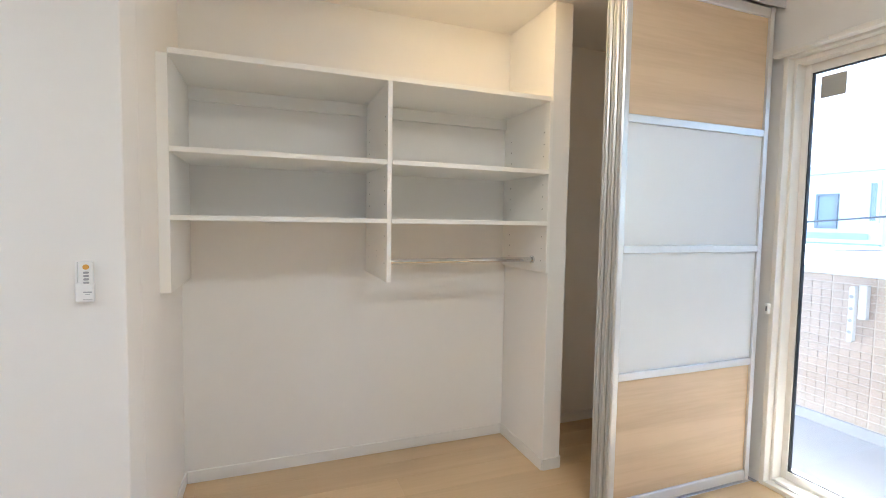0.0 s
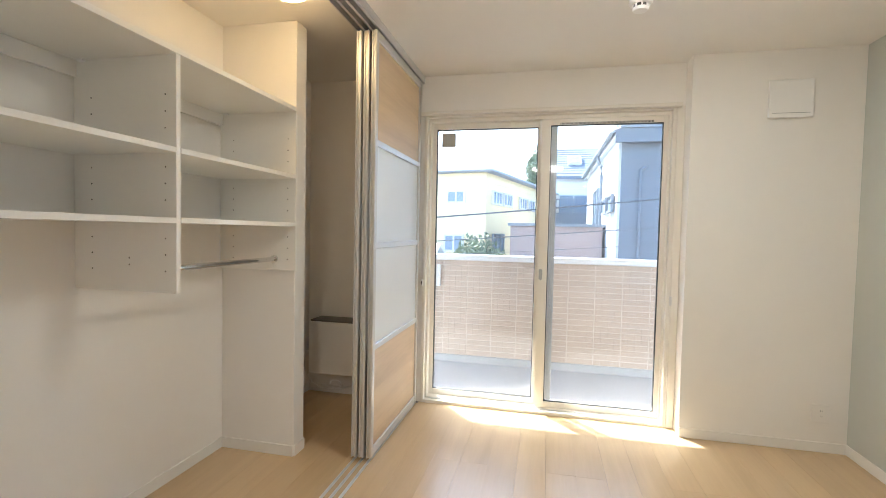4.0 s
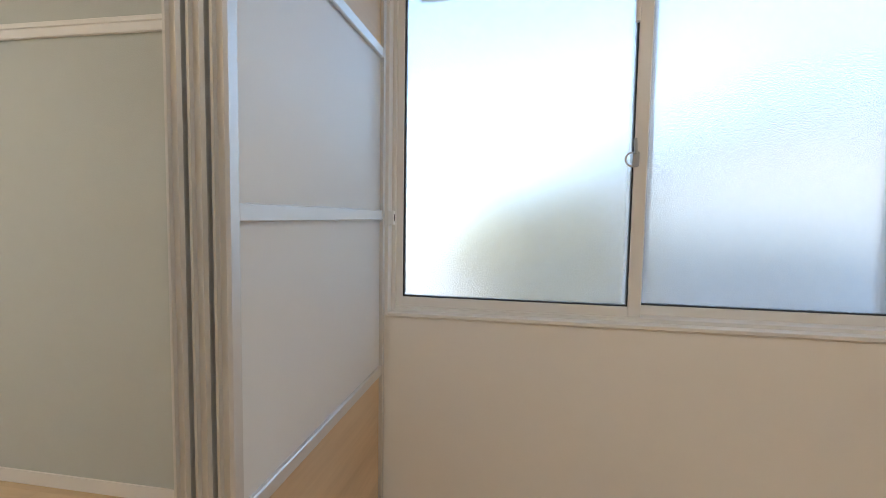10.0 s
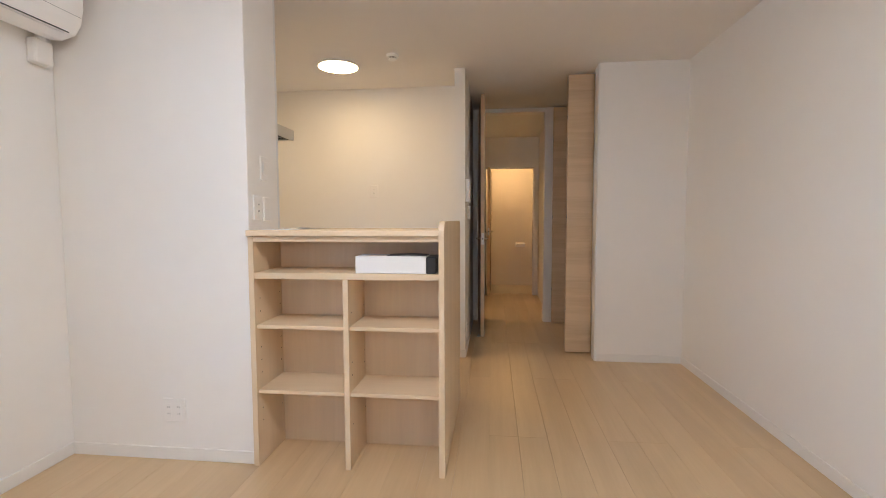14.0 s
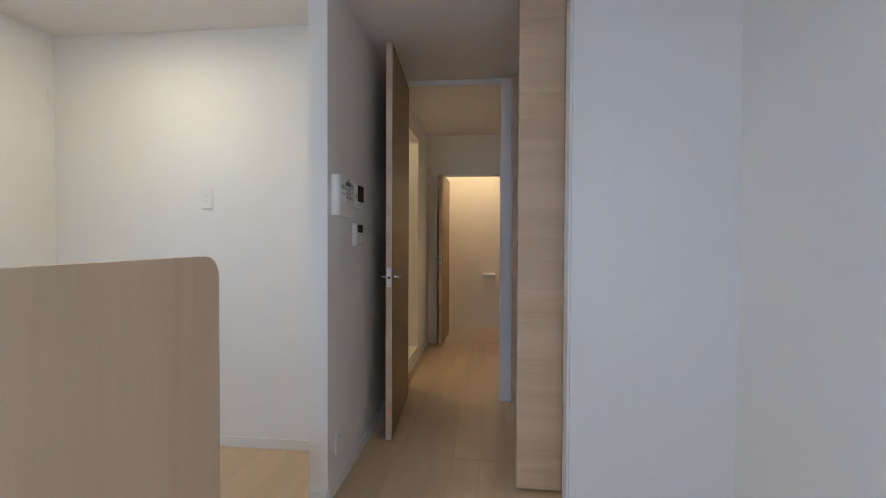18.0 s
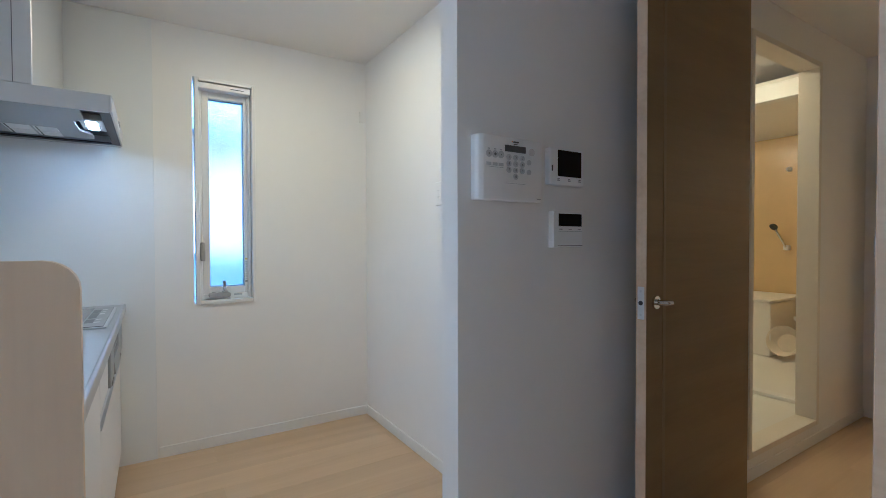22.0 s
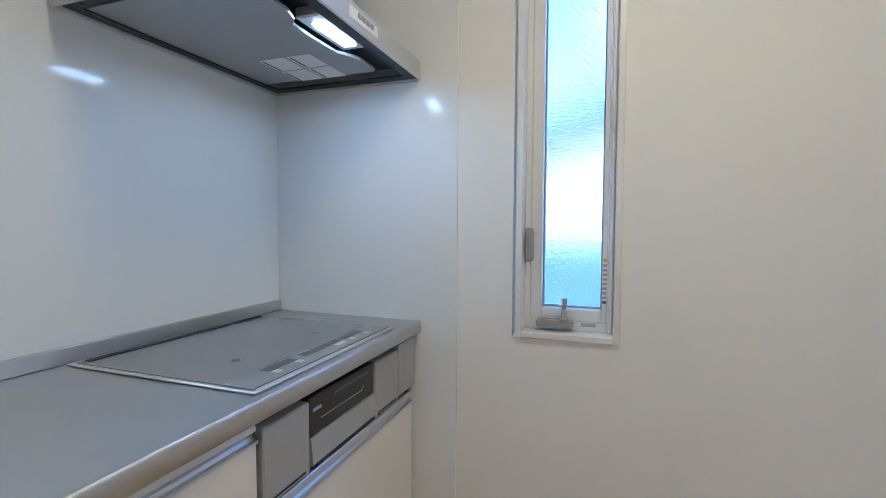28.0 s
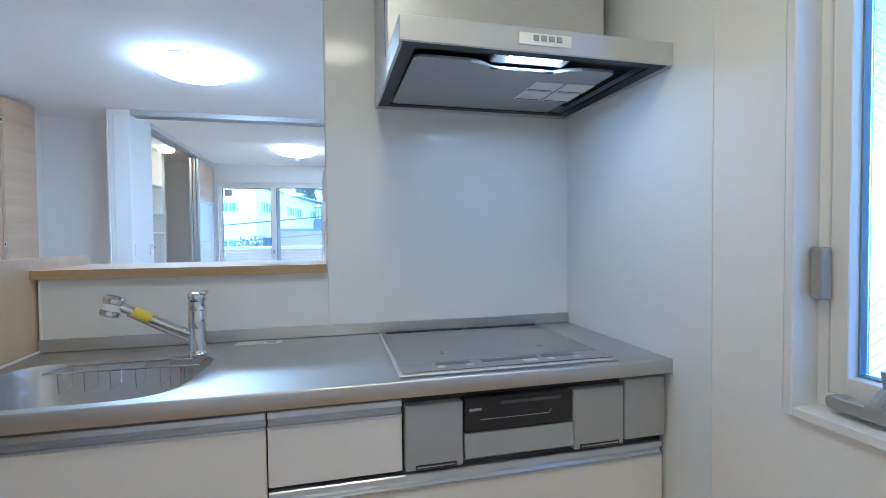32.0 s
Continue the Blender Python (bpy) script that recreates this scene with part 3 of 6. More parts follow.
# ---- sliding partition doors ----
def sliding_door(name, side, u0, u1, dc, label, group):
    """An aluminium framed sliding door: wood panels at top and foot, two pale panels between three rails."""
    at = (dc, (u0 + u1) / 2, 0.02) if side == "E" else ((u0 + u1) / 2, dc, 0.02)
    d = thing(name, at, label, "sliding door", group)
    t = 0.016
    z0, z1 = 0.018, 2.288
    for a, b, out in ((u0, u0 + 0.032, -1), (u1 - 0.032, u1, 1)):
        e, i = (a, b) if out < 0 else (b, a)
        g = e - out * 0.007
        plan = [(i, dc - t), (g, dc - t), (e, dc - t + 0.004), (e, dc - 0.007), (g, dc - 0.005), (g, dc + 0.005), (e, dc + 0.007), (e, dc + t - 0.004), (g, dc + t), (i, dc + t)]
        bm = prism([(v, u) for u, v in plan] if side == "E" else plan, "z", z0, z1)
        part("stile", bm, ALU, d)
    zs = [(z0, z0 + 0.05), (0.598, 0.632), (1.147, 1.181), (1.693, 1.727), (z1 - 0.045, z1)]
    for a, b in zs:
        bm = bmesh.new()
        bw(bm, side, u0 + 0.032, u1 - 0.032, dc - t + 0.001, dc + t - 0.001, a, b, 0.003)
        part("rail", bm, ALU, d)
    for k, (a, b) in enumerate(zip(zs, zs[1:])):
        bm = bmesh.new()
        bw(bm, side, u0 + 0.03, u1 - 0.03, dc - 0.004, dc + 0.004, a[1] - 0.004, b[0] + 0.004)
        part("panel", bm, (PANELWOODY if side == "E" else PANELWOOD) if k in (0, 3) else FILM, d, "pale oak wood panel" if k in (0, 3) else "matt white translucent panel")
    return d


for dc in (1.549, 1.592, 1.635):
    sliding_door("sliding_door", "S", 1.352, 2.224, dc, "silver framed sliding closet door with oak and pale panels", "sliding closet doors")
for dc in (-0.866, -0.823, -0.780):
    sliding_door("sliding_door", "E", S + 0.012, -0.215, dc, "silver framed sliding partition door with oak and pale panels", "sliding partition doors")


def tracks(name, side, u0, u1, dcs, z0, z1, label):
    bm = bmesh.new()
    lo, hi = min(dcs) - 0.024, max(dcs) + 0.026
    bw(bm, side, u0, u1, lo, hi, -0.014, -0.008)
    base = struct(name, bm, TRACKDARK, label)
    edges = [lo] + [v for dc in dcs for v in (dc - 0.0087, dc + 0.0087)] + [hi]
    for a, b in zip(edges[::2], edges[1::2]):
        bm = bmesh.new()
        bw(bm, side, u0, u1, a, b, -0.008, 0.0)
        part("floor_strip", bm, FLOORWOOD, base)
    for dc in dcs:
        for e0, e1 in ((-0.0085, -0.0018), (0.0018, 0.0085)):
            bm = bmesh.new()
            bw(bm, side, u0, u1, dc + e0, dc + e1, -0.008, 0.0025, 0.001)
            part("rail_lip", bm, TRACK, base)
    return base


tracks("trim_track_closet_floor", "S", -0.372, E - 0.03, (1.549, 1.592, 1.635), -0.006, 0.004, "silver three-groove floor track")
def head_track(name, side, u0, u1, lo, hi):
    """Three-channel head rail: a flat plate with four downward fins."""
    bm = bmesh.new()
    bw(bm, side, u0, u1, lo, hi, H - 0.012, H - 0.001)
    n = 3
    for k in range(n + 1):
        d = lo + (hi - lo - 0.008) * k / n
        bw(bm, side, u0, u1, d, d + 0.008, H - 0.05, H - 0.012, 0.001)
    for k in range(n):
        d = lo + (hi - lo - 0.008) * (k + 0.5) / n
        bw(bm, side, u0, u1, d, d + 0.008, H - 0.032, H - 0.012)
    struct(name, bm, ALU, "silver three-channel head track at the ceiling")


head_track("trim_track_closet_head", "S", -0.372, E - 0.002, 1.525, 1.660)
head_track("trim_track_partition_head", "E", S + 0.002, 1.524, -0.892, -0.756)
struct("trim_partition_jamb", box(-0.895, -0.882, 1.532, 1.66, 0, H - 0.052, 0.002), TRIM)

# ---- closet shelving ----
cl = thing("closet_shelf", (0.47, 2.2, 0.98), "white open closet shelving fixed to the wall with two bays", "shelf")
for x0, x1, zb in ((-0.3798, -0.342, 0.985), (0.477, 0.497, 1.0), (1.285, 1.303, 1.02)):
    part("upright", box(x0, x1, 1.953, N - 0.002, zb, 1.862, 0.001), SHELF, cl)
part("top_board", box(-0.342, 1.285, 1.950, N - 0.002, 1.862, 1.883, 0.001), SHELF, cl)
for a, b in ((-0.341, 0.476), (0.498, 1.284)):
    for z in (1.530, 1.277):
        part("shelf_board", box(a, b, 1.951, N - 0.004, z - 0.02, z, 0.001), SHELF, cl)
    part("back_rail", box(a, b, N - 0.02, N - 0.003, 1.80, 1.861, 0.001), SHELF, cl)
rod = part("hanging_rod", cyl((0.498, 2.075, 1.08), (1.284, 2.075, 1.08), 0.0125, seg=24), CHROME, cl, "chrome hanging rod", 30)
for x in (0.503, 1.279):
    part("rod_socket", cyl((x - 0.005, 2.075, 1.08), (x + 0.005, 2.075, 1.08), 0.02), CHROME, rod, "", 30)

# ---- counter bookshelf ----
bs = thing("bookshelf", (-3.7, 0.28, 0), "pale ash bookshelf under the counter ledge with open bays", "bookshelf")
part("side_panel", box(-3.853, -3.55, -0.165, -0.140, 0, 1.068, 0.001), SHELFWOOD, bs)
part("end_panel", prism(rounded(-4.487, -3.535, 0.0, 1.134, 0.055, 6, "cd"), "y", 0.705, 0.730), SHELFWOOD, bs, "tall rounded end panel")
part("counter_ledge", box(-3.915, -3.535, -0.166, 0.704, 1.07, 1.097, 0.002), SHELFWOODY, bs)
part("ledge_edge", box(-3.918, -3.9155, -0.166, 0.704, 1.069, 1.098, 0.0005), OCHRE, bs, "ochre edge band of the ledge")
part("top_rail", box(-3.817, -3.552, -0.139, 0.704, 1.045, 1.069, 0.001), SHELFWOODY, bs)
part("shelf_board", box(-3.817, -3.552, -0.139, 0.704, 0.877, 0.905, 0.001), SHELFWOODY, bs)
part("divider", box(-3.817, -3.555, 0.2715, 0.2965, 0, 0.876, 0.001), SHELFWOOD, bs)
part("back_panel", box(-3.858, -3.818, -0.139, 0.704, 0.0, 1.044), SHELFWOOD, bs)
for a, b in ((-0.139, 0.2705), (0.2975, 0.704)):
    for z in (0.662, 0.358):
        part("shelf_board", box(-3.817, -3.565, a, b, z - 0.017, z, 0.001), SHELFWOODY, bs)

# ---- kitchen ----
struct("wall_splash", box(KB + 0.001, -3.862, -0.1715, 0.697, 0.0, 1.068), KPANEL)
struct("wall_splash_panel", box(KB, -3.861, S, -0.172, 0.86, H - 0.002, 0.001), KPANEL, "glossy white kitchen wall panel")
struct("wall_splash_panel_side", box(-4.61, KB, S, S + 0.005, 0.0, H - 0.002, 0.001), KPANEL, "glossy white kitchen wall panel")

kc = thing("kitchen_cabinet", (-4.2, -0.2, 0), "white kitchen base cabinet with steel pull rails", "cabinet")
part("carcass", box(-4.43, KB + 0.003, -1.10, 0.688, 0.08, 0.62), CARCASS, kc)
part("side_board", box(-4.452, KB + 0.003, 0.688, 0.695, 0.0, 0.80), KDOOR, kc)
part("carcass_rail", box(-4.43, KB + 0.003, -1.10, -0.03, 0.62, 0.800), CARCASS, kc)
part("plinth", box(-4.40, -4.0, -1.10, 0.687, 0.0, 0.08), KDOOR, kc)


def front(y0, y1, z0, z1, name="door"):
    f = part(name, box(-4.452, -4.432, y0 + 0.002, y1 - 0.002, z0, z1 - 0.040, 0.002), KDOOR, kc)
    part("pull_rail", prism([(-4.456, z1 - 0.039), (-4.432, z1 - 0.039), (-4.432, z1 - 0.002), (-4.446, z1 - 0.001), (-4.449, z1 - 0.004), (-4.451, z1 - 0.016), (-4.443, z1 - 0.020), (-4.441, z1 - 0.028), (-4.446, z1 - 0.034), (-4.456, z1 - 0.034)], "y", y0 + 0.002, y1 - 0.002), RAILALU, f, "aluminium pull rail")


front(-0.03, 0.69, 0.09, 0.79)
front(-0.346, -0.03, 0.612, 0.79, "drawer")
front(-1.095, -0.03, 0.09, 0.60, "drawer")

wt = thing("worktop", (-4.2, -0.2, 0.81), "brushed stainless steel worktop with a moulded sink", "worktop")
def sink_loop(grow, z):
    """The sink's rim, rounded more at the front right corner."""
    cx, cy_, hx, hy, out = -4.228, 0.408, 0.193 + grow, 0.262 + grow, []
    for k in range(48):
        a = 2 * math.pi * (k + 0.5) / 48
        c, s = math.cos(a), math.sin(a)
        p = 4.5
        r = (abs(c) ** p + abs(s) ** p) ** (-1 / p)
        lean = 0.035 * max(0.0, -s * r) * (1 - c * r) / 2
        out.append((cx + hx * c * r, cy_ + hy * s * r + lean, z))
    return out


def loft(loops, bm=None, cap=False):
    bm = bm or bmesh.new()
    rings = [[bm.verts.new(p) for p in l] for l in loops]
    for a, b in zip(rings, rings[1:]):
        n = len(a)
        for k in range(n):
            bm.faces.new((a[k], a[(k + 1) % n], b[(k + 1) % n], b[k]))
    if cap:
        bm.faces.new(rings[-1])
    return bm


def rect_loop(x0, x1, y0, y1, z, cx, cy_):
    out = []
    for k in range(48):
        a = 2 * math.pi * (k + 0.5) / 48
        c, s = math.cos(a), math.sin(a)
        r = min(((x1 - cx) if c > 0 else (x0 - cx)) / c, ((y1 - cy_) if s > 0 else (y0 - cy_)) / s)
        out.append((cx + c * r, cy_ + s * r, z))
    for px, py in ((x0, y0), (x0, y1), (x1, y0), (x1, y1)):
        k = min(range(48), key=lambda i: (out[i][0] - px) ** 2 + (out[i][1] - py) ** 2)
        out[k] = (px, py, z)
    return out


YS = 0.06                                    # seam-free change between slab and sink part
bm = box(KF + 0.012, KB, S + 0.007, YS, 0.803, 0.842)
loft([rect_loop(KF + 0.012, KB, YS, 0.695, 0.8421, -4.228, 0.408), sink_loop(0.022, 0.8421), sink_loop(0.012, 0.8395), sink_loop(0.004, 0.837)], bm)
bx(bm, KF + 0.012, KB, 0.683, 0.695, 0.812, 0.841)
part("top", bm, STEEL, wt)
part("front_edge", prism([(KF + 0.012, 0.803), (KF + 0.0015, 0.803), (KF, 0.8045), (KF, 0.8385), (KF + 0.0012, 0.8415), (KF + 0.0035, 0.8435), (KF + 0.007, 0.8442), (KF + 0.0105, 0.8434), (KF + 0.012, 0.8422)], "y", S + 0.007, 0.695), STEEL, wt, "bright rounded front edge", 50)
part("sink", loft([sink_loop(0.004, 0.837), sink_loop(0.0, 0.825), sink_loop(-0.012, 0.69), sink_loop(-0.035, 0.665), sink_loop(-0.10, 0.662)], cap=True), STEEL, wt, "stainless sink basin", 40)
part("upstand", box(KB - 0.014, KB - 0.001, S + 0.007, 0.695, 0.843, 0.882, 0.002), STEEL, wt)

ih = thing("induction_hob", (-4.2, -0.64, 0.843), "silver framed induction hob with grey glass top set in the worktop", "hob")
part("frame", box(-4.452, -3.922, -0.950, -0.340, 0.8432, 0.849, 0.002), ALU, ih)
part("glass_top", box(-4.440, -3.940, -0.942, -0.349, 0.8494, 0.8510), mat("grey_hob_glass", (0.24, 0.24, 0.245), 0.10, 0.2, noise_scale=3, noise_amount=0.03), ih)
gr = thing("grill_unit", (-4.45, -0.65, 0.7), "grey hob front with a dark fish grill drawer", "grill")
part("control_panel", box(-4.462, -4.433, -0.498, -0.350, 0.612, 0.776, 0.003), GREYPLASTIC, gr)
part("grill_window", box(-4.458, -4.433, -0.803, -0.502, 0.69, 0.780, 0.003), DARKPLASTIC, gr, "dark glass grill window")
part("grill_handle", prism([(-4.433, 0.61), (-4.468, 0.63), (-4.462, 0.688), (-4.433, 0.688)], "y", -0.803, -0.502), GREYPLASTIC, gr)
part("control_panel", box(-4.462, -4.433, -0.960, -0.807, 0.612, 0.776, 0.003), GREYPLASTIC, gr)
single("filler_panel", box(-4.462, -4.433, -1.095, -0.964, 0.622, 0.790, 0.003), GREYPLASTIC, (-4.45, -1.03, 0.7), "grey filler panel beside the hob front", "panel")

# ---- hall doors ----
# Strip keeps a step lighter than the leaf's painted-in shade
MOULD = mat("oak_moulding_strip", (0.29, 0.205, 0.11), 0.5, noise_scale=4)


def leaf_door(name, hinge, yaw, width, z1, label, thick=0.036):
    d = new(name)
    d.location, d.rotation_euler = hinge, (0, 0, radians(yaw))
    tagged(d, label, "door")
    def lp(nm, bm, m, parent, lab="", smooth=None):
        ob = new(nm, mesh_of(nm, bm, m, smooth))
        ob.parent = parent
        return tagged(ob, lab)
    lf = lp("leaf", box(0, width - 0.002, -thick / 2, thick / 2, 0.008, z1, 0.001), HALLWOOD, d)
    lp("edge_band", box(width - 0.002, width, -thick / 2, thick / 2, 0.008, z1), PANELWOOD, d, "pale wood edge band")
    for sg in (-1, 1):
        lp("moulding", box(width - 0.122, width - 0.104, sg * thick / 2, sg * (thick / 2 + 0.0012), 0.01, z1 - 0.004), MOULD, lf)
    lk = lp("lock_plate", box(width - 0.0005, width + 0.002, -0.012, 0.012, 0.90, 1.01, 0.001), ALU, d, "brushed lock plate on the door edge")
    lp("latch", cyl((width + 0.001, 0, 0.955), (width + 0.0028, 0, 0.955), 0.008, seg=16), DARKPLASTIC, lk)
    for z in (0.915, 0.995):
        lp("screw", cyl((width + 0.001, 0, z), (width + 0.0026, 0, z), 0.004, seg=12), STEEL, lk)
    h = lp("handle", box(width - 0.075, width - 0.035, -thick / 2 - 0.006, thick / 2 + 0.006, 0.945, 0.965, 0.003), CHROME, d, "chrome lever handle")
    for s in (-1, 1):
        lp("lever", tube([(width - 0.055, s * thick / 2, 0.955), (width - 0.055, s * 0.046, 0.955), (width - 0.061, s * 0.051, 0.955), (width - 0.096, s * 0.051, 0.953), (width - 0.100, s * 0.051, 0.953)], 0.0095), CHROME, h, "", 40)
        lp("rose", cyl((width - 0.055, s * thick / 2, 0.955), (width - 0.055, s * (thick / 2 + 0.008), 0.955), 0.022), CHROME, h, "", 40)
    return d


leaf_door("door_hall", (-6.797, 0.787, 0), 3.5, 0.809, 2.31, "light oak hall door standing wide open")
leaf_door("door_toilet", (-9.075, 0.886, 0), -1.6, 0.66, 1.895, "light oak toilet door standing open")
struct("trim_hall_frame", ring("E", 0.735, 1.564, -0.05, H - 0.003, -6.88, -6.74, 0.028, 0.042, w2=0.075), TRIM, "white full-height door frame")
struct("trim_toilet_frame", ring("E", 0.770, 1.550, -0.05, 1.925, -8.67, -8.54, 0.050, 0.03, 0.03, w2=0.027), TRIM, "white door frame")
struct("trim_bath_frame", ring("S", -7.815, -7.005, 0.11, 2.165, 0.615, 0.72, 0.03), mat("cream_frame", (0.76, 0.71, 0.62), 0.4, noise_scale=2), "cream door frame")


def bifold(x0, label, y0=1.548):
    d = thing("folding_door", (x0, 1.66, 0), label, "folding door", "folding storage doors")
    part("leaf", box(x0 - 0.012, x0 + 0.012, y0, 1.757, 0.012, 2.322, 0.002), PANELWOODY, d)
    part("leaf", box(x0 - 0.040, x0 - 0.016, y0, 1.757, 0.012, 2.322, 0.002), PANELWOODY, d)
    return d


bifold(-5.545, "light oak folding storage door folded open")
bifold(-6.66, "light oak folding storage door folded open", 1.572)
ld = thing("folding_door", (-0.875, 2.25, 0), "light oak folding storage door folded open in the living room", "folding door", "folding storage doors")
part("leaf", box(-1.205, -0.875, 2.250, 2.274, 0.012, 2.322, 0.002), PANELWOOD, ld)
part("leaf", box(-1.205, -0.875, 2.278, 2.302, 0.012, 2.322, 0.002), PANELWOOD, ld)
ld.rotation_euler = (0, 0, radians(-7.5))
for z in (0.38, 1.16, 2.14):
    mg = part("magnet_plate", box(-1.2065, -1.205, 2.254, 2.270, z - 0.02, z + 0.02), TRIM, ld)
    part("magnet", box(-1.208, -1.2065, 2.257, 2.267, z - 0.012, z + 0.012), DARKPLASTIC, mg)
struct("trim_storage_jamb", box(-5.445, -5.338, 1.745, 1.756, 0, H - 0.002, 0.002), TRIM)

# ---- lamps ----
def ceiling_lamp(at, r, h, material, label, top=H):
    d = thing("ceiling_lamp", (at[0], at[1], top), label, "ceiling lamp")
    flat = h < 0.03
    part("base", cyl((at[0], at[1], top - 0.016), (at[0], at[1], top - 0.0005), r * (0.86 if flat else 0.6), seg=48), PLASTIC, d, "", 40)
    if flat:
        part("back_plate", lathe([(r * 0.86, -0.016), (r * 1.02, -0.021), (r * 1.02, -0.027), (0.0, -0.026)], (at[0], at[1], top), 48), PLASTIC, d, "", 40)
        prof = [(r * math.cos(radians(a)), -0.0265 - (h - 0.008) * math.sin(radians(a))) for a in range(0, 90, 9)] + [(0.0, -0.0185 - h)]
    else:
        k = h - 0.03
        part("back_plate", lathe([(r * 0.55, -0.010), (r * 0.96, -0.010), (r * 0.97, -0.014), (r * 0.55, -0.014)], (at[0], at[1], top), 48), PLASTIC, d, "", 40)
        prof = [(r * 0.965, -0.0145), (r * 0.985, -0.020), (r, -0.030)]
        prof += [(r * math.cos(radians(a)) ** 0.7, -0.030 - k * math.sin(radians(a)) ** 1.1) for a in range(10, 90, 10)] + [(0.0, -0.030 - k)]
    part("diffuser", lathe(prof, (at[0], at[1], top), 48), material, d, "glowing white diffuser", 60)
    return d


ceiling_lamp((-2.17, 0.675), 0.255, 0.085, LAMPLIVING, "lit round white ceiling lamp in the living room")
ceiling_lamp((0.80, 0.22), 0.258, 0.085, LAMPGLOW, "lit round white ceiling lamp in the bedroom")
ceiling_lamp((-5.12, -0.26), 0.15, 0.02, LAMPWARM, "lit flat round kitchen ceiling lamp")
ceiling_lamp((0.95, 1.80), 0.095, 0.07, LAMPCLOSET, "small lit closet ceiling lamp")
ceiling_lamp((-9.1, 1.2), 0.09, 0.06, LAMPROOM, "small lit toilet ceiling lamp")
ceiling_lamp((-7.5, 0.1), 0.10, 0.06, LAMPBATH, "small lit washroom ceiling lamp")
ceiling_lamp((-9.0, -0.62), 0.10, 0.05, LAMPBATH, "small lit bathroom ceiling lamp", 2.2)


# ---- range hood ----
HOODDARK = mat("dark_hood_inside", (0.035, 0.037, 0.042), 0.45, 0.3, noise_scale=4)
PLATE = mat("satin_filter_plate", (0.40, 0.41, 0.42), 0.38, 0.55, noise_scale=4, noise_amount=0.04)
PAPER = mat("white_label_paper", (0.80, 0.80, 0.79), 0.6, noise_scale=8, noise_amount=0.03)
INK = mat("grey_print", (0.10, 0.10, 0.11), 0.6, noise_scale=8)
PALEINK = mat("pale_grey_print", (0.42, 0.43, 0.45), 0.6, noise_scale=8)
HY0, HY1 = S + 0.008, -0.345
hood = thing("range_hood", (-4.2, -0.73, 1.65), "silver slanted range hood with filter plate and lit lamp", "range hood")
bm = bmesh.new()
bx(bm, -4.478, -4.470, HY0, HY1, 1.655, 1.717, 0.002)
bx(bm, -4.470, -3.895, HY1 - 0.008, HY1, 1.650, 1.717, 0.001)
bx(bm, -4.470, -3.895, HY0, HY0 + 0.008, 1.650, 1.717, 0.001)
bx(bm, -3.905, -3.895, HY0 + 0.008, HY1 - 0.008, 1.650, 1.717, 0.001)
bx(bm, -4.470, -3.905, HY0 + 0.008, HY1 - 0.008, 1.709, 1.717)
part("canopy", bm, HOODGREY, hood)
bm = bmesh.new()
for a, b, c, d in ((-4.469, -4.435, HY0 + 0.009, HY1 - 0.009), (-3.935, -3.906, HY0 + 0.009, HY1 - 0.009), (-4.435, -3.935, HY1 - 0.045, HY1 - 0.009), (-4.435, -3.935, HY0 + 0.009, HY0 + 0.045)):
    part("tray_rim", box(a, b, c, d, 1.658, 1.664), HOODDARK, hood)
bx(bm, -4.469, -3.906, HY0 + 0.009, HY1 - 0.009, 1.700, 1.704)
part("inner_tray", bm, HOODDARK, hood, "dark inside of the hood")
notch = [(-4.372, -0.555), (-4.360, -0.592), (-4.335, -0.625), (-4.332, -0.72), (-4.335, -0.815), (-4.360, -0.85), (-4.372, -0.885)]
loop = rounded(-4.372, -3.915, HY0 + 0.105, HY1 - 0.055, 0.02, 4) + notch
part("filter_plate", prism(loop, "z", 1.662, 1.669), PLATE, hood, "flat silver filter plate with a notch")
part("notch_lip", tube([(x + 0.001, y, 1.6615) for x, y in notch], 0.003, 8), ALU, hood, "", 40)
part("duct_cover", box(-4.252, -3.895, -1.035, HY1 - 0.001, 1.718, H - 0.002, 0.002), HOODGREY, hood)
part("cover_seam", box(-4.201, -4.199, HY1 - 0.001, HY1 + 0.0006, 1.719, H - 0.003), INK, hood)
lampbox = part("lamp_housing", box(-4.432, -4.345, -0.835, -0.615, 1.672, 1.700, 0.004), HOODGREY, hood)
part("lamp", box(-4.405, -4.368, -0.805, -0.655, 1.669, 1.673, 0.001), HOODGLOW, lampbox, "lit white lamp strip")
sw = part("switch_plate", box(-4.4805, -4.478, -0.792, -0.646, 1.672, 1.702, 0.001), PLASTIC, hood, "pale switch plate with four buttons")
for k in range(4):
    part("button", box(-4.484, -4.4805, -0.700 - 0.0215 * k, -0.685 - 0.0215 * k, 1.683, 1.697, 0.001), GREYPLASTIC, sw)
for x0, x1, y0, y1 in ((-4.255, -4.175, -1.0, -0.905), (-4.255, -4.175, -0.895, -0.80), (-4.165, -4.075, -1.0, -0.905), (-4.165, -4.075, -0.895, -0.80)):
    lb = part("sticker", box(x0, x1, y0, y1, 1.6605, 1.662), PAPER, hood, "printed white instruction sticker")
    part("print", box(x1 - 0.012, x1 - 0.006, y0 + 0.006, y1 - 0.006, 1.6598, 1.6605), INK, lb)
for y in (HY1 - 0.03, HY0 + 0.03):
    part("screw", cyl((-3.96, y, 1.656), (-3.96, y, 1.659), 0.006, seg=12), DARKPLASTIC, hood)

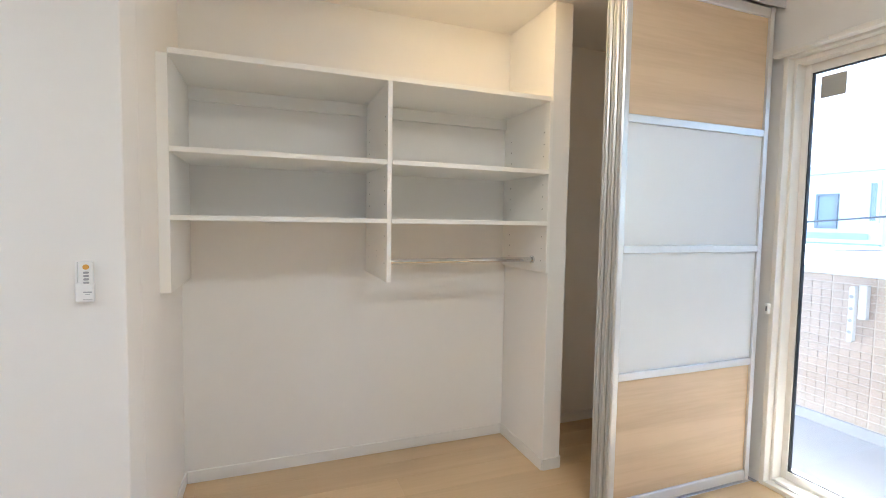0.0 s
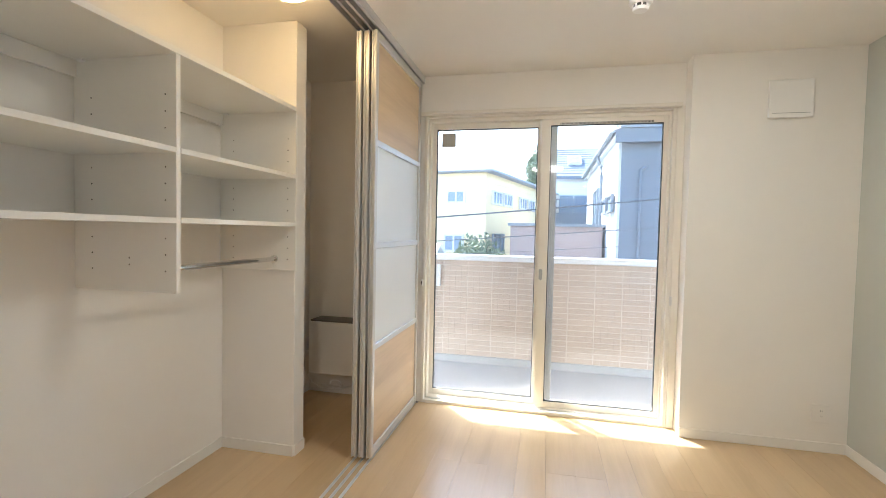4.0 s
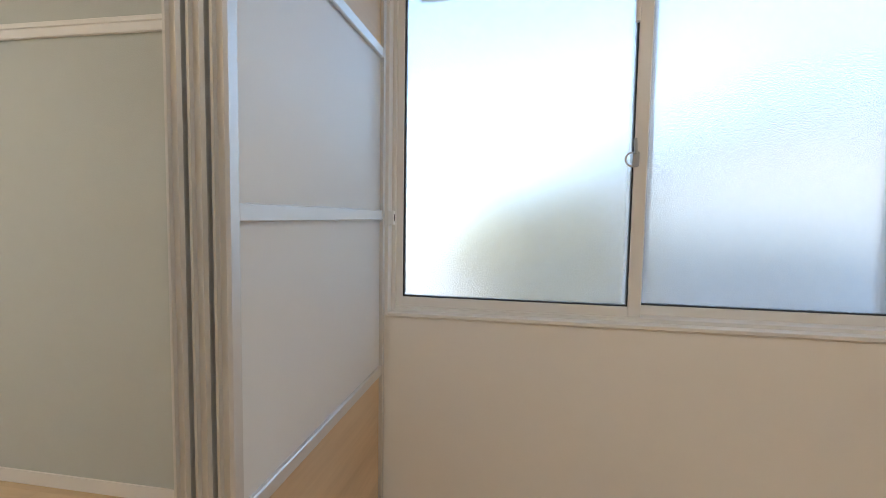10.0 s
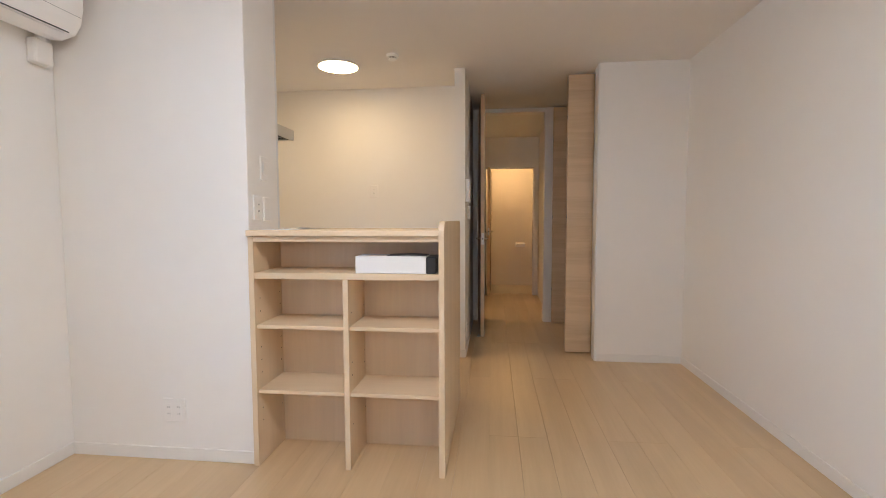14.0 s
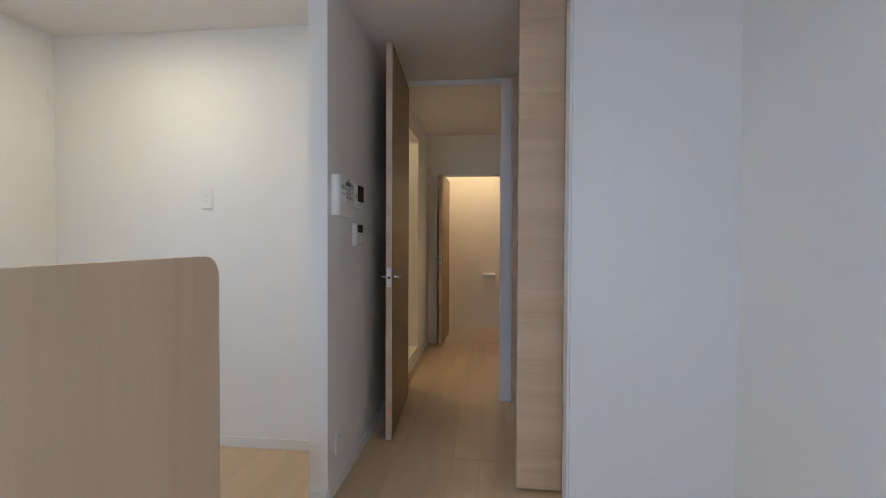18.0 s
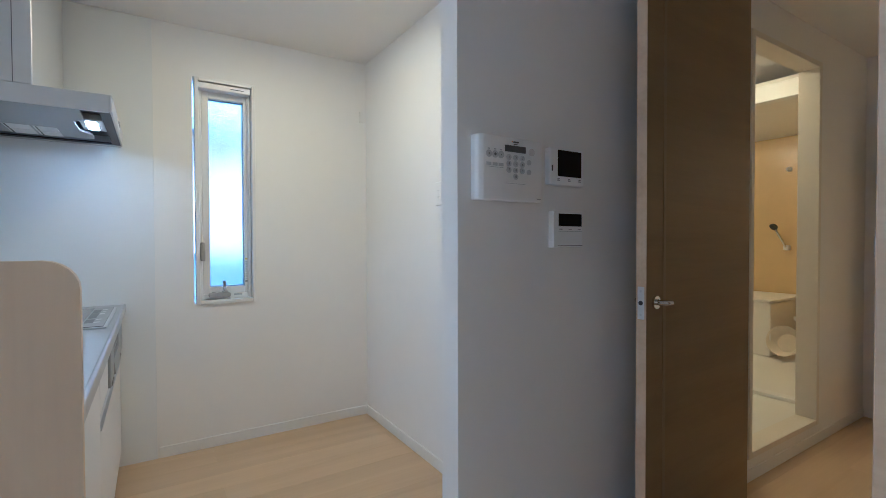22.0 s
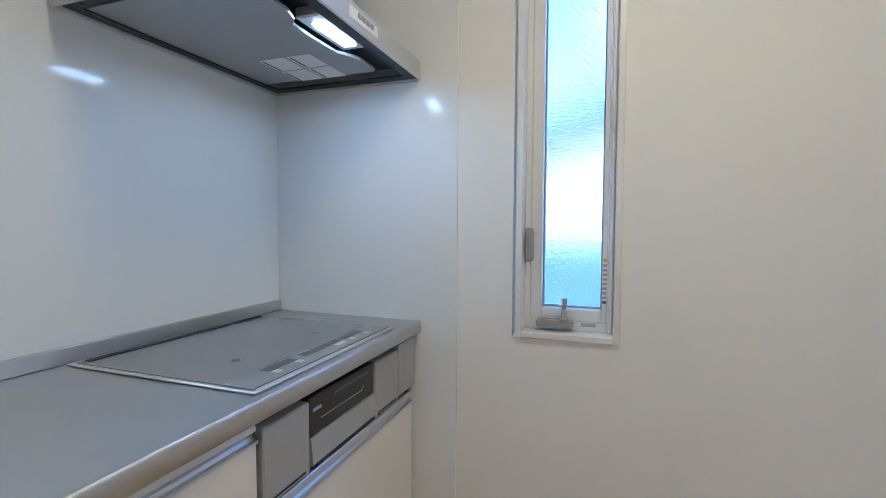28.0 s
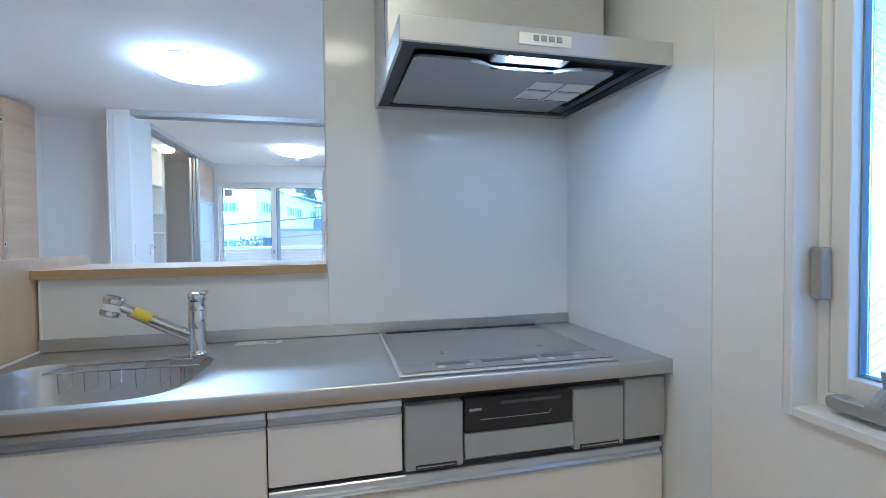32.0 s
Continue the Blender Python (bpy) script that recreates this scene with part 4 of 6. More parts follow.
# ---- hob details ----
HOBDARK = mat("dark_hob_strip", (0.10, 0.10, 0.105), 0.3, noise_scale=6)
for y0, y1 in ((-0.932, -0.662), (-0.652, -0.364)):
    part("vent_grille", box(-3.962, -3.944, y0, y1, 0.8510, 0.8540, 0.001), mat("black_exhaust_mesh", (0.03, 0.03, 0.032), 0.7, noise_scale=60, noise_amount=0.3), ih, "dark exhaust grille")
part("front_strip", box(-4.4395, -4.366, -0.938, -0.347, 0.8512, 0.8526, 0.0006), mat("satin_hob_strip", (0.42, 0.42, 0.425), 0.3, 0.7, noise_scale=4, noise_amount=0.03), ih)
for y0, y1 in ((-0.54, -0.444), (-0.735, -0.573), (-0.85, -0.748)):
    part("display", box(-4.400, -4.372, y0, y1, 0.8527, 0.8531), HOBDARK, ih)
for y in (-0.454, -0.533, -0.694, -0.716, -0.767, -0.845):
    part("key_print", box(-4.421, -4.402, y - 0.010, y + 0.010, 0.8527, 0.8532), PAPER, ih)
for x, y in ((-4.263, -0.493), (-4.263, -0.801)):
    part("ring_mark", lathe([(0.009, 0), (0.012, 0), (0.012, 0.0006), (0.009, 0.0006), (0.009, 0)], (x, y, 0.8511), 24), HOBDARK, ih)
    part("centre_mark", cyl((x, y, 0.8510), (x, y, 0.8516), 0.005, seg=12), HOBDARK, ih)
for y0, y1 in ((-0.480, -0.375), (-0.945, -0.825)):
    part("vent_slot", box(-4.4635, -4.462, y0, y1, 0.615, 0.626), DARKPLASTIC, gr)
    part("slot_bar", box(-4.4665, -4.4635, y0 + 0.004, y1 - 0.004, 0.6195, 0.6225, 0.001), GREYPLASTIC, gr)
part("grill_bar", box(-4.4595, -4.458, -0.770, -0.60, 0.757, 0.765), mat("smoked_grill_bar", (0.10, 0.10, 0.105), 0.3, noise_scale=6), gr)
part("grill_rod", tube([(-4.4595, -0.545, 0.722), (-4.460, -0.735, 0.722), (-4.460, -0.742, 0.732)], 0.0013, 6), GREYPLASTIC, gr)
part("warning_print", box(-4.4588, -4.458, -0.548, -0.515, 0.745, 0.752), PALEINK, gr)

# ---- tap and sink details ----
tp = thing("kitchen_tap", (-4.06, 0.213, 0.842), "chrome mixer tap with a pull-out spout and yellow tag", "tap")
part("base", lathe([(0.0, 0), (0.027, 0), (0.027, 0.006), (0.024, 0.010), (0.0235, 0.02), (0.0235, 0.085), (0.0, 0.086)], (-4.06, 0.209, 0.8425)), CHROME, tp, "", 35)
part("body", lathe([(0.0235, 0.0), (0.0255, 0.008), (0.0255, 0.05), (0.0235, 0.054), (0.0245, 0.058), (0.0245, 0.080), (0.0, 0.082)], (-4.06, 0.209, 0.925)), CHROME, tp, "", 35)
part("cap", lathe([(0.0245, 0.0), (0.0265, 0.003), (0.0265, 0.016), (0.0225, 0.023), (0.012, 0.026), (0.0, 0.027)], (-4.06, 0.209, 1.007), 28, (0.0, -0.12, 1.0)), CHROME, tp, "", 35)
part("lever", prism([(0.200, 1.024), (0.182, 1.024), (0.178, 1.028), (0.178, 1.035), (0.186, 1.036), (0.206, 1.035)], "x", -4.074, -4.046, 0.002), CHROME, tp, "", 35)
sp = part("spout", tube([(-4.062, 0.222, 0.905), (-4.068, 0.242, 0.915), (-4.09, 0.32, 0.962), (-4.108, 0.392, 1.004)], 0.0135, 16), CHROME, tp, "", 40)
part("hose_rod", tube([(-4.062, 0.225, 0.888), (-4.085, 0.30, 0.932), (-4.105, 0.375, 0.982)], 0.007, 10), CHROME, sp, "", 40)
part("tag", tube([(-4.0905, 0.322, 0.9632), (-4.1005, 0.362, 0.9868)], 0.0146, 16), mat("yellow_tag", (0.80, 0.66, 0.02), 0.5, noise_scale=9), sp, "bright yellow sticker", 40)
hd = part("spray_head", lathe([(0.0, 0.002), (0.022, 0.0), (0.0255, 0.004), (0.0255, 0.012), (0.0245, 0.014), (0.0255, 0.016), (0.0255, 0.036), (0.028, 0.039), (0.028, 0.050), (0.023, 0.057), (0.0, 0.060)], (-4.112, 0.418, 0.978), 28, (0.12, -0.30, 1.0)), CHROME, tp, "", 35)
part("label", lathe([(0.0258, 0.017), (0.0258, 0.034)], (-4.112, 0.418, 0.978), 28, (0.12, -0.30, 1.0)), PAPER, hd)
rk = thing("sink_rack", (-4.06, 0.40, 0.82), "chrome wire basket hung on the sink's back rim", "rack")
part("rim_wire", tube([(-4.045, 0.20, 0.830), (-4.045, 0.56, 0.830), (-4.12, 0.575, 0.830), (-4.125, 0.19, 0.830), (-4.05, 0.185, 0.830)], 0.0024, 8), CHROME, rk)
for k in range(6):
    y = 0.23 + 0.062 * k
    part("wire", tube([(-4.045, y, 0.830), (-4.05, y, 0.775), (-4.118, y, 0.775), (-4.122, y, 0.830)], 0.0012, 6), CHROME, rk)
part("hook_wire", tube([(-4.124, 0.24, 0.830), (-4.128, 0.24, 0.775), (-4.128, 0.265, 0.772), (-4.128, 0.265, 0.80)], 0.0018, 6), CHROME, rk)
dr = thing("sink_drain", (-4.23, 0.44, 0.663), "round steel sink strainer", "drain")
part("ring", lathe([(0.055, 0), (0.062, 0.002), (0.062, 0.004), (0.052, 0.004), (0.05, 0.001)], (-4.23, 0.44, 0.6625), 32), CHROME, dr, "", 40)
part("strainer", lathe([(0.0, 0.006), (0.03, 0.005), (0.05, 0.001)], (-4.23, 0.44, 0.6625), 32), HOBDARK, dr, "", 40)
sl = thing("worktop_sticker", (-3.94, 0.05, 0.843), "white paper care sticker lying on the steel worktop", "sticker")
part("paper", box(-3.966, -3.912, -0.018, 0.126, 0.8425, 0.8435), PAPER, sl)
part("print", box(-3.954, -3.930, 0.0, 0.03, 0.8435, 0.844), PALEINK, sl)
struct("trim_sealant", box(KF + 0.01, KB - 0.002, 0.690, 0.697, 0.842, 0.850, 0.002), PLASTIC, "white sealant bead")
struct("trim_sealant_back", box(KB - 0.004, KB + 0.003, 0.690, 0.697, 0.850, 1.066, 0.002), PLASTIC, "white sealant bead")

# ---- kitchen window fittings ----
HANDLE = mat("grey_window_fitting", (0.36, 0.36, 0.35), 0.4, 0.2, noise_scale=6)
part("blind_box", box(-5.096, -4.818, S - 0.052, S + 0.002, 2.022, 2.056, 0.003), SASHWHITE, kwin, "white insect screen box")
part("slot", box(-5.06, -4.99, S + 0.002, S + 0.003, 2.036, 2.040), INK, kwin)
cr = part("crank", prism(rounded(-4.984, -4.868, 0.846, 0.872, 0.010, 4), "y", S - 0.048, S - 0.016, 0.003), HANDLE, kwin, "grey crank handle")
part("crank_arm", prism([(S - 0.020, 0.866), (S - 0.014, 0.876), (S - 0.018, 0.888), (S - 0.036, 0.902), (S - 0.050, 0.906), (S - 0.056, 0.900), (S - 0.052, 0.895), (S - 0.038, 0.890), (S - 0.030, 0.880), (S - 0.032, 0.866)], "x", -4.962, -4.946, 0.003), HANDLE, cr)
part("hub", cyl((-4.968, S - 0.024, 0.874), (-4.940, S - 0.024, 0.874), 0.010, seg=18), HANDLE, cr, "", 40)
part("button", lathe([(0.010, 0.0), (0.008, 0.005), (0.0, 0.006)], (-4.895, S - 0.032, 0.871), 16), HANDLE, cr, "", 40)
part("knob", lathe([(0.0, 0.0), (0.007, 0.0), (0.0075, 0.012), (0.009, 0.030), (0.0085, 0.033), (0.0, 0.034)], (-4.954, S - 0.051, 0.904), 16, (0.0, 0.12, 1.0)), HANDLE, cr, "", 40)
part("lock_handle", prism(rounded(-4.854, -4.830, 1.055, 1.162, 0.008, 4), "y", S - 0.0535, S - 0.025, 0.003), HANDLE, kwin, "grey lock handle")
st = part("sticker", box(-5.082, -5.066, S - 0.0597, S - 0.059, 0.925, 1.068), PAPER, kwin, "printed warning sticker")
for k in range(9):
    part("print", box(-5.080, -5.068, S - 0.059, S - 0.0585, 0.926 + 0.0145 * k, 0.934 + 0.0145 * k), PALEINK if k else INK, st)
part("sticker_head", box(-5.082, -5.068, S - 0.059, S - 0.0585, 1.058, 1.067), mat("yellow_print", (0.75, 0.55, 0.05), 0.5, noise_scale=9), st, "yellow warning band")
part("sticker", box(-5.05, -5.005, S - 0.0537, S - 0.053, 0.850, 0.860), PALEINK, kwin)
part("screen_pull", box(-5.096, -5.086, S - 0.05, S - 0.03, 0.84, 2.02, 0.002), SASHWHITE, kwin)

# ---- balcony window fittings ----
part("maker_sticker", box(D1(0.0985), D1(0.0995), 1.312, 1.414, 1.862, 1.962), mat("grey_film_sticker", (0.44, 0.44, 0.41), 0.6, noise_scale=6), win1, "square grey sticker on the pane")
part("maker_sticker", box(-1.08, -0.975, D2(0.0985), D2(0.0995), 1.93, 2.03), mat("olive_film_sticker", (0.42, 0.41, 0.37), 0.6, noise_scale=6), win2, "square grey sticker on the pane")
bm = bmesh.new()
for k in range(70):
    y = 0.575 - k * 0.0085
    bx(bm, D1(0.0445), D1(0.0455), y - 0.0028, y + 0.0028, 1.990, 2.003)
part("vent_slots", bm, INK, win1, "row of dark vent slots in the sash head")["kind"] = "stuff"
part("head_rail", box(E - 0.060, E - 0.013, -0.16, 1.542, 2.064, 2.084, 0.003), SASH, win1, "cream head rail")
part("roller_cap", box(E - 0.066, E - 0.060, 1.30, 1.42, 2.067, 2.081, 0.002), SASHWHITE, win1)
part("screen_stile", box(E + 0.132, E + 0.148, 0.592, 0.648, 0.045, 2.03, 0.002), GREYPLASTIC, win1, "grey insect screen stile")
part("sill_rail", box(E + 0.02, E + 0.05, -0.10, 1.46, 0.022, 0.030, 0.001), ALU, win1)
part("bumper", box(D1(0.03), D1(0.046), 0.70, 0.714, 1.86, 2.02, 0.002), SASHWHITE, win1)
part("bumper", box(mid2 + 0.022, mid2 + 0.036, D2(0.046), D2(0.03), 1.80, 2.05, 0.002), SASHWHITE, win2)
part("catch", box(E - 0.018, E - 0.012, -0.148, -0.132, 0.80, 0.86, 0.002), ALU, win1)
for at, side in (((E - 0.02, 1.515, 0.875), "E"), ((-0.905, S + 0.018, 1.155), "S")):
    c = thing("door_catch", at, "small white catch for the sliding door", "catch", "sliding door catches")
    part("plate", box(at[0] - 0.010, at[0] + 0.02 if side == "E" else at[0] + 0.010, at[1] - 0.008, at[1] + 0.008, at[2] - 0.025, at[2] + 0.025, 0.002), PLASTIC, c)
    part("slot", box(at[0] - 0.0115, at[0] - 0.010, at[1] - 0.003, at[1] + 0.003, at[2] - 0.012, at[2] + 0.012), INK, c)

# ---- picture rail, vent, detectors, outlets ----
pr = thing("picture_rail", (0.4, SA, 1.86), "white hanging rail on the grey-green wall", "rail")
part("rail", prism([(SA + 0.001, 1.833), (SA + 0.016, 1.833), (SA + 0.018, 1.838), (SA + 0.018, 1.853), (SA + 0.010, 1.856), (SA + 0.010, 1.869), (SA + 0.018, 1.872), (SA + 0.018, 1.887), (SA + 0.016, 1.890), (SA + 0.001, 1.890)], "x", -0.70, 1.412), TRIM, pr)
part("end_cap", box(1.412, 1.436, SA + 0.001, SA + 0.021, 1.831, 1.892, 0.003), PLASTIC, pr)
part("stopper", box(1.325, 1.352, SA + 0.010, SA + 0.016, 1.858, 1.868, 0.001), INK, pr)
vn = thing("wall_vent", (COL, -0.705, 2.05), "white square ventilation cover on the column", "vent")
part("cover", box(COL - 0.032, COL - 0.012, -0.822, -0.589, 1.946, 2.166, 0.008, 2), PLASTIC, vn)
part("neck", box(COL - 0.012, COL - 0.0005, -0.805, -0.606, 1.962, 2.150), PLASTIC, vn)
part("cover_line", box(COL - 0.0328, COL - 0.032, -0.802, -0.609, 1.971, 1.974), PALEINK, vn)


def detector(x, y, r, h, label):
    d = thing("smoke_detector", (x, y, H), label, "detector")
    part("base", lathe([(0, 0), (r, 0), (r, -h * 0.35), (r * 0.9, -h * 0.5), (0, -h * 0.5)], (x, y, H - 0.0005), 32), PLASTIC, d, "", 40)
    part("chamber", lathe([(r * 0.62, -h * 0.5), (r * 0.62, -h * 0.75), (0, -h * 0.75)], (x, y, H), 24), HOBDARK, d, "", 40)
    for k in range(8):
        a = 2 * math.pi * k / 8
        part("rib", cyl((x + r * 0.66 * math.cos(a), y + r * 0.66 * math.sin(a), H - h * 0.78), (x + r * 0.66 * math.cos(a), y + r * 0.66 * math.sin(a), H - h * 0.48), 0.004, seg=8), PLASTIC, d)
    part("cap", lathe([(r * 0.66, -h * 0.75), (r * 0.7, -h * 0.82), (r * 0.6, -h), (0, -h)], (x, y, H), 32), PLASTIC, d, "", 40)


detector(1.388, 0.253, 0.052, 0.055, "round white smoke detector on the bedroom ceiling")
detector(-4.975, 0.20, 0.045, 0.04, "round white smoke detector on the kitchen ceiling")


def wall_plate(name, side, u, d, z, w, h, sign, label, category, kind="outlet"):
    """A switch or socket plate: u along the wall, d the wall's face, sign the way out of it."""
    t = thing(name, (u, d, z) if side == "S" else (d, u, z), label, category)
    def pl(nm, u0, u1, k0, k1, z0, z1, m, bev=0.0, parent=None):
        bm = bmesh.new()
        bw(bm, side, u0, u1, d + sign * k0, d + sign * k1, z0, z1, bev)
        return part(nm, bm, m, parent or t)
    pl("plate", u - w / 2, u + w / 2, 0.0005, 0.009, z - h / 2, z + h / 2, PLATEWHITE, 0.003)
    n = max(1, round(w / 0.075))
    for j in range(n):
        c = u + (j - (n - 1) / 2) * 0.05
        f = pl("insert", c - 0.012, c + 0.012, 0.009, 0.0105, z - 0.033, z + 0.033, PLATEWHITE, 0.001)
        if kind == "outlet":
            for zz in (-0.016, 0.016):
                for uu in (-0.005, 0.005):
                    pl("slot", c + uu - 0.001, c + uu + 0.001, 0.0105, 0.011, z + zz - 0.004, z + zz + 0.004, INK, 0, f)
        elif kind == "switch":
            pl("rocker", c - 0.018, c + 0.018, 0.0105, 0.014, z - 0.03, z + 0.03, PLATEWHITE, 0.002, f)
    return t


wall_plate("wall_outlet", "E", -0.945, COL, 0.23, 0.098, 0.108, -1, "white double socket plate low on the column", "outlet")
wall_plate("wall_outlet", "E", -0.565, -3.57, 0.243, 0.115, 0.115, 1, "white socket and aerial plate low on the wall", "outlet")
wall_plate("wall_outlet", "S", -2.967, S, 0.22, 0.115, 0.11, 1, "white double socket plate low on the wall", "outlet")
wall_plate("wall_switch", "S", -3.716, -0.167, 1.39, 0.072, 0.115, 1, "white rocker switch plate on the wall end", "switch", "switch")
wall_plate("wall_outlet", "S", -3.645, -0.167, 1.20, 0.072, 0.115, 1, "white socket plate above the counter ledge", "outlet")
wall_plate("wall_plate", "S", -3.735, -0.167, 1.195, 0.072, 0.115, 1, "blank white cover plate above the counter ledge", "plate", "blank")
wall_plate("wall_outlet", "E", -0.168, KW, 1.402, 0.072, 0.118, 1, "white socket plate on the kitchen end wall", "outlet")
wall_plate("wall_plate", "S", -5.79, S, 1.99, 0.035, 0.075, 1, "small white cover plate high in the kitchen corner", "plate", "blank")
wall_plate("wall_outlet", "S", -5.455, 0.71, 0.235, 0.072, 0.118, 1, "white socket plate low on the hall wall", "outlet")
wall_plate("wall_switch", "S", -0.815, 1.53, 1.09, 0.072, 0.115, -1, "white rocker switch plate beside the closet", "switch", "switch")
wall_plate("wall_plate", "S", -2.622, S, 1.186, 0.02, 0.05, 1, "small white cover on the living room wall", "plate", "blank")

# ---- remotes ----
def lamp_remote(x, y, z):
    t = thing("lamp_remote", (x, y, z), "white lamp remote in a wall holder with an orange button", "remote control")
    h = part("holder", box(x - 0.023, x + 0.020, y - 0.017, y - 0.0005, z - 0.056, z - 0.002, 0.003), PLASTIC, t)
    part("holder_back", box(x - 0.023, x - 0.017, y - 0.010, y - 0.0005, z - 0.002, z + 0.054, 0.001), PLASTIC, t)
    part("holder_print", box(x - 0.003, x + 0.016, y - 0.0176, y - 0.017, z - 0.030, z - 0.0265), PALEINK, h)
    part("holder_print", box(x + 0.001, x + 0.012, y - 0.0176, y - 0.017, z - 0.0355, z - 0.034), PALEINK, h)
    part("holder_slot", box(x - 0.004, x + 0.0185, y - 0.0176, y - 0.017, z - 0.0485, z - 0.0475), GREYPLASTIC, h)
    r = part("remote_body", prism(rounded(x - 0.015, x + 0.019, z - 0.042, z + 0.056, 0.005, 4), "y", y - 0.015, y - 0.003, 0.002), PLASTIC, t)
    part("power_button", cyl((x + 0.004, y - 0.0172, z + 0.041), (x + 0.004, y - 0.0145, z + 0.041), 0.0072, seg=20), mat("orange_button", (0.75, 0.40, 0.07), 0.5, noise_scale=9), r, "orange round button")
    for k in range(5):
        part("button", prism(rounded(x - 0.0025, x + 0.0105, z + 0.0225 - 0.0092 * k, z + 0.0285 - 0.0092 * k, 0.0028, 3), "y", y - 0.0168, y - 0.0145), GREYPLASTIC, r)
    return t


lamp_remote(-0.472, 1.53, 1.088)
ar = thing("aircon_remote", (-2.735, S, 1.35), "white air conditioner remote in a wall holder", "remote control")
part("holder", box(-2.765, -2.705, S + 0.0005, S + 0.024, 1.268, 1.345, 0.003), PLASTIC, ar)
rb = part("remote_body", prism(rounded(-2.760, -2.712, 1.285, 1.447, 0.006, 4), "y", S + 0.004, S + 0.019, 0.002), PLASTIC, ar)
part("screen", box(-2.752, -2.720, S + 0.019, S + 0.0195, 1.385, 1.435), mat("grey_green_screen", (0.22, 0.25, 0.21), 0.25, noise_scale=9), rb, "grey-green display")
for k in range(3):
    part("button", box(-2.750 + 0.011 * k, -2.743 + 0.011 * k, S + 0.019, S + 0.0205, 1.362, 1.372, 0.001), GREYPLASTIC, rb)
part("label", box(-2.758, -2.714, S + 0.024, S + 0.0245, 1.28, 1.335), PAPER, ar)

# ---- air conditioner ----
ac = thing("air_conditioner", (-3.1, S, 2.0), "white wall air conditioner beside the living room window", "air conditioner")
prof = [(S + 0.001, 1.985), (S + 0.001, 2.262), (S + 0.19, 2.262), (S + 0.215, 2.252), (S + 0.228, 2.23), (S + 0.230, 2.08), (S + 0.215, 2.01), (S + 0.185, 1.968), (S + 0.12, 1.950), (S + 0.06, 1.955)]
part("body", prism(prof, "x", -3.515, -2.70, 0.005), PLASTIC, ac)
part("flap_gap", tube([(-3.475, S + 0.1865, 1.9695), (-2.735, S + 0.1865, 1.9695)], 0.0028, 8), INK, ac)
part("panel_gap", tube([(-3.505, S + 0.2212, 2.040), (-2.71, S + 0.2212, 2.040)], 0.0012, 6), PALEINK, ac)
part("flap", prism([(S + 0.176, 1.964), (S + 0.178, 1.961), (S + 0.125, 1.9465), (S + 0.12, 1.949)], "x", -3.465, -2.745), PLASTIC, ac)
part("badge", box(-2.80, -2.755, S + 0.2303, S + 0.2312, 2.112, 2.122), PALEINK, ac)
pc = thing("pipe_cover", (-3.46, S, 1.9), "white pipe cover below the air conditioner", "pipe cover")
part("cover", box(-3.535, -3.445, S + 0.0005, S + 0.05, 1.84, 1.952, 0.012, 2), PLATEWHITE, pc)
part("duct", cyl((-3.49, S + 0.027, 1.94), (-3.475, S + 0.05, 2.02), 0.02), PLATEWHITE, pc, "", 40)

# ---- white box on the bookshelf ----
wb = thing("storage_box", (-3.65, 0.50, 0.9055), "long white cardboard box with a black end on the shelf", "box")
part("carton", box(-3.70, -3.555, 0.332, 0.648, 0.9058, 0.982, 0.002), PAPER, wb)
part("end_cap", box(-3.702, -3.556, 0.648, 0.693, 0.9056, 0.980, 0.004), DARKPLASTIC, wb, "black plastic end")
part("lid_edge", prism([(0.47, 0.983), (0.56, 0.986), (0.645, 0.983), (0.645, 0.984), (0.56, 0.9875), (0.47, 0.984)], "x", -3.69, -3.57), INK, wb)
sh = thing("paper_sheet", (-3.72, -0.03, 1.098), "thin paper leaflet lying on the counter ledge", "paper")
part("sheet", prism([(-3.86, -0.10), (-3.60, -0.12), (-3.58, 0.02), (-3.84, 0.05)], "z", 1.0975, 1.099), PAPER, sh)
part("curl", prism([(-3.862, 1.0992), (-3.80, 1.100), (-3.74, 1.106), (-3.738, 1.1064), (-3.80, 1.1008), (-3.862, 1.100)], "y", -0.02, 0.045), PAPER, sh)

# ---- shelf pin holes ----
def pins(parent, spots):
    bm = bmesh.new()
    for p, q in spots:
        cy(bm, p, q, 0.003, seg=8)
    part("pin_holes", bm, DARKPLASTIC, parent)["kind"] = "stuff"


pins(cl, [((x - 0.0004, y, z), (x + 0.0004, y, z)) for x in (0.4768, 1.2848) for y in (2.0, 2.33) for z in (1.08, 1.14, 1.20, 1.34, 1.40, 1.46, 1.60, 1.66, 1.72)])
pins(cl, [((0.4764, y, z), (0.4772, y, z)) for y, z in ((2.16, 1.125), (2.16, 1.10))])
for x in (0.47, 1.27):
    for y in (2.35,):
        part("bracket", box(x - 0.012, x + 0.006, y, y + 0.026, 1.854, 1.861, 0.001), PLASTIC, cl)
pins(bs, [((x, -0.1402, z), (x, -0.1392, z)) for x in (-3.60, -3.80) for z in (0.20, 0.26, 0.43, 0.49, 0.55, 0.72, 0.78)] + [((x, 0.2967, z), (x, 0.2977, z)) for x in (-3.60, -3.80) for z in (0.20, 0.43, 0.49, 0.72)])

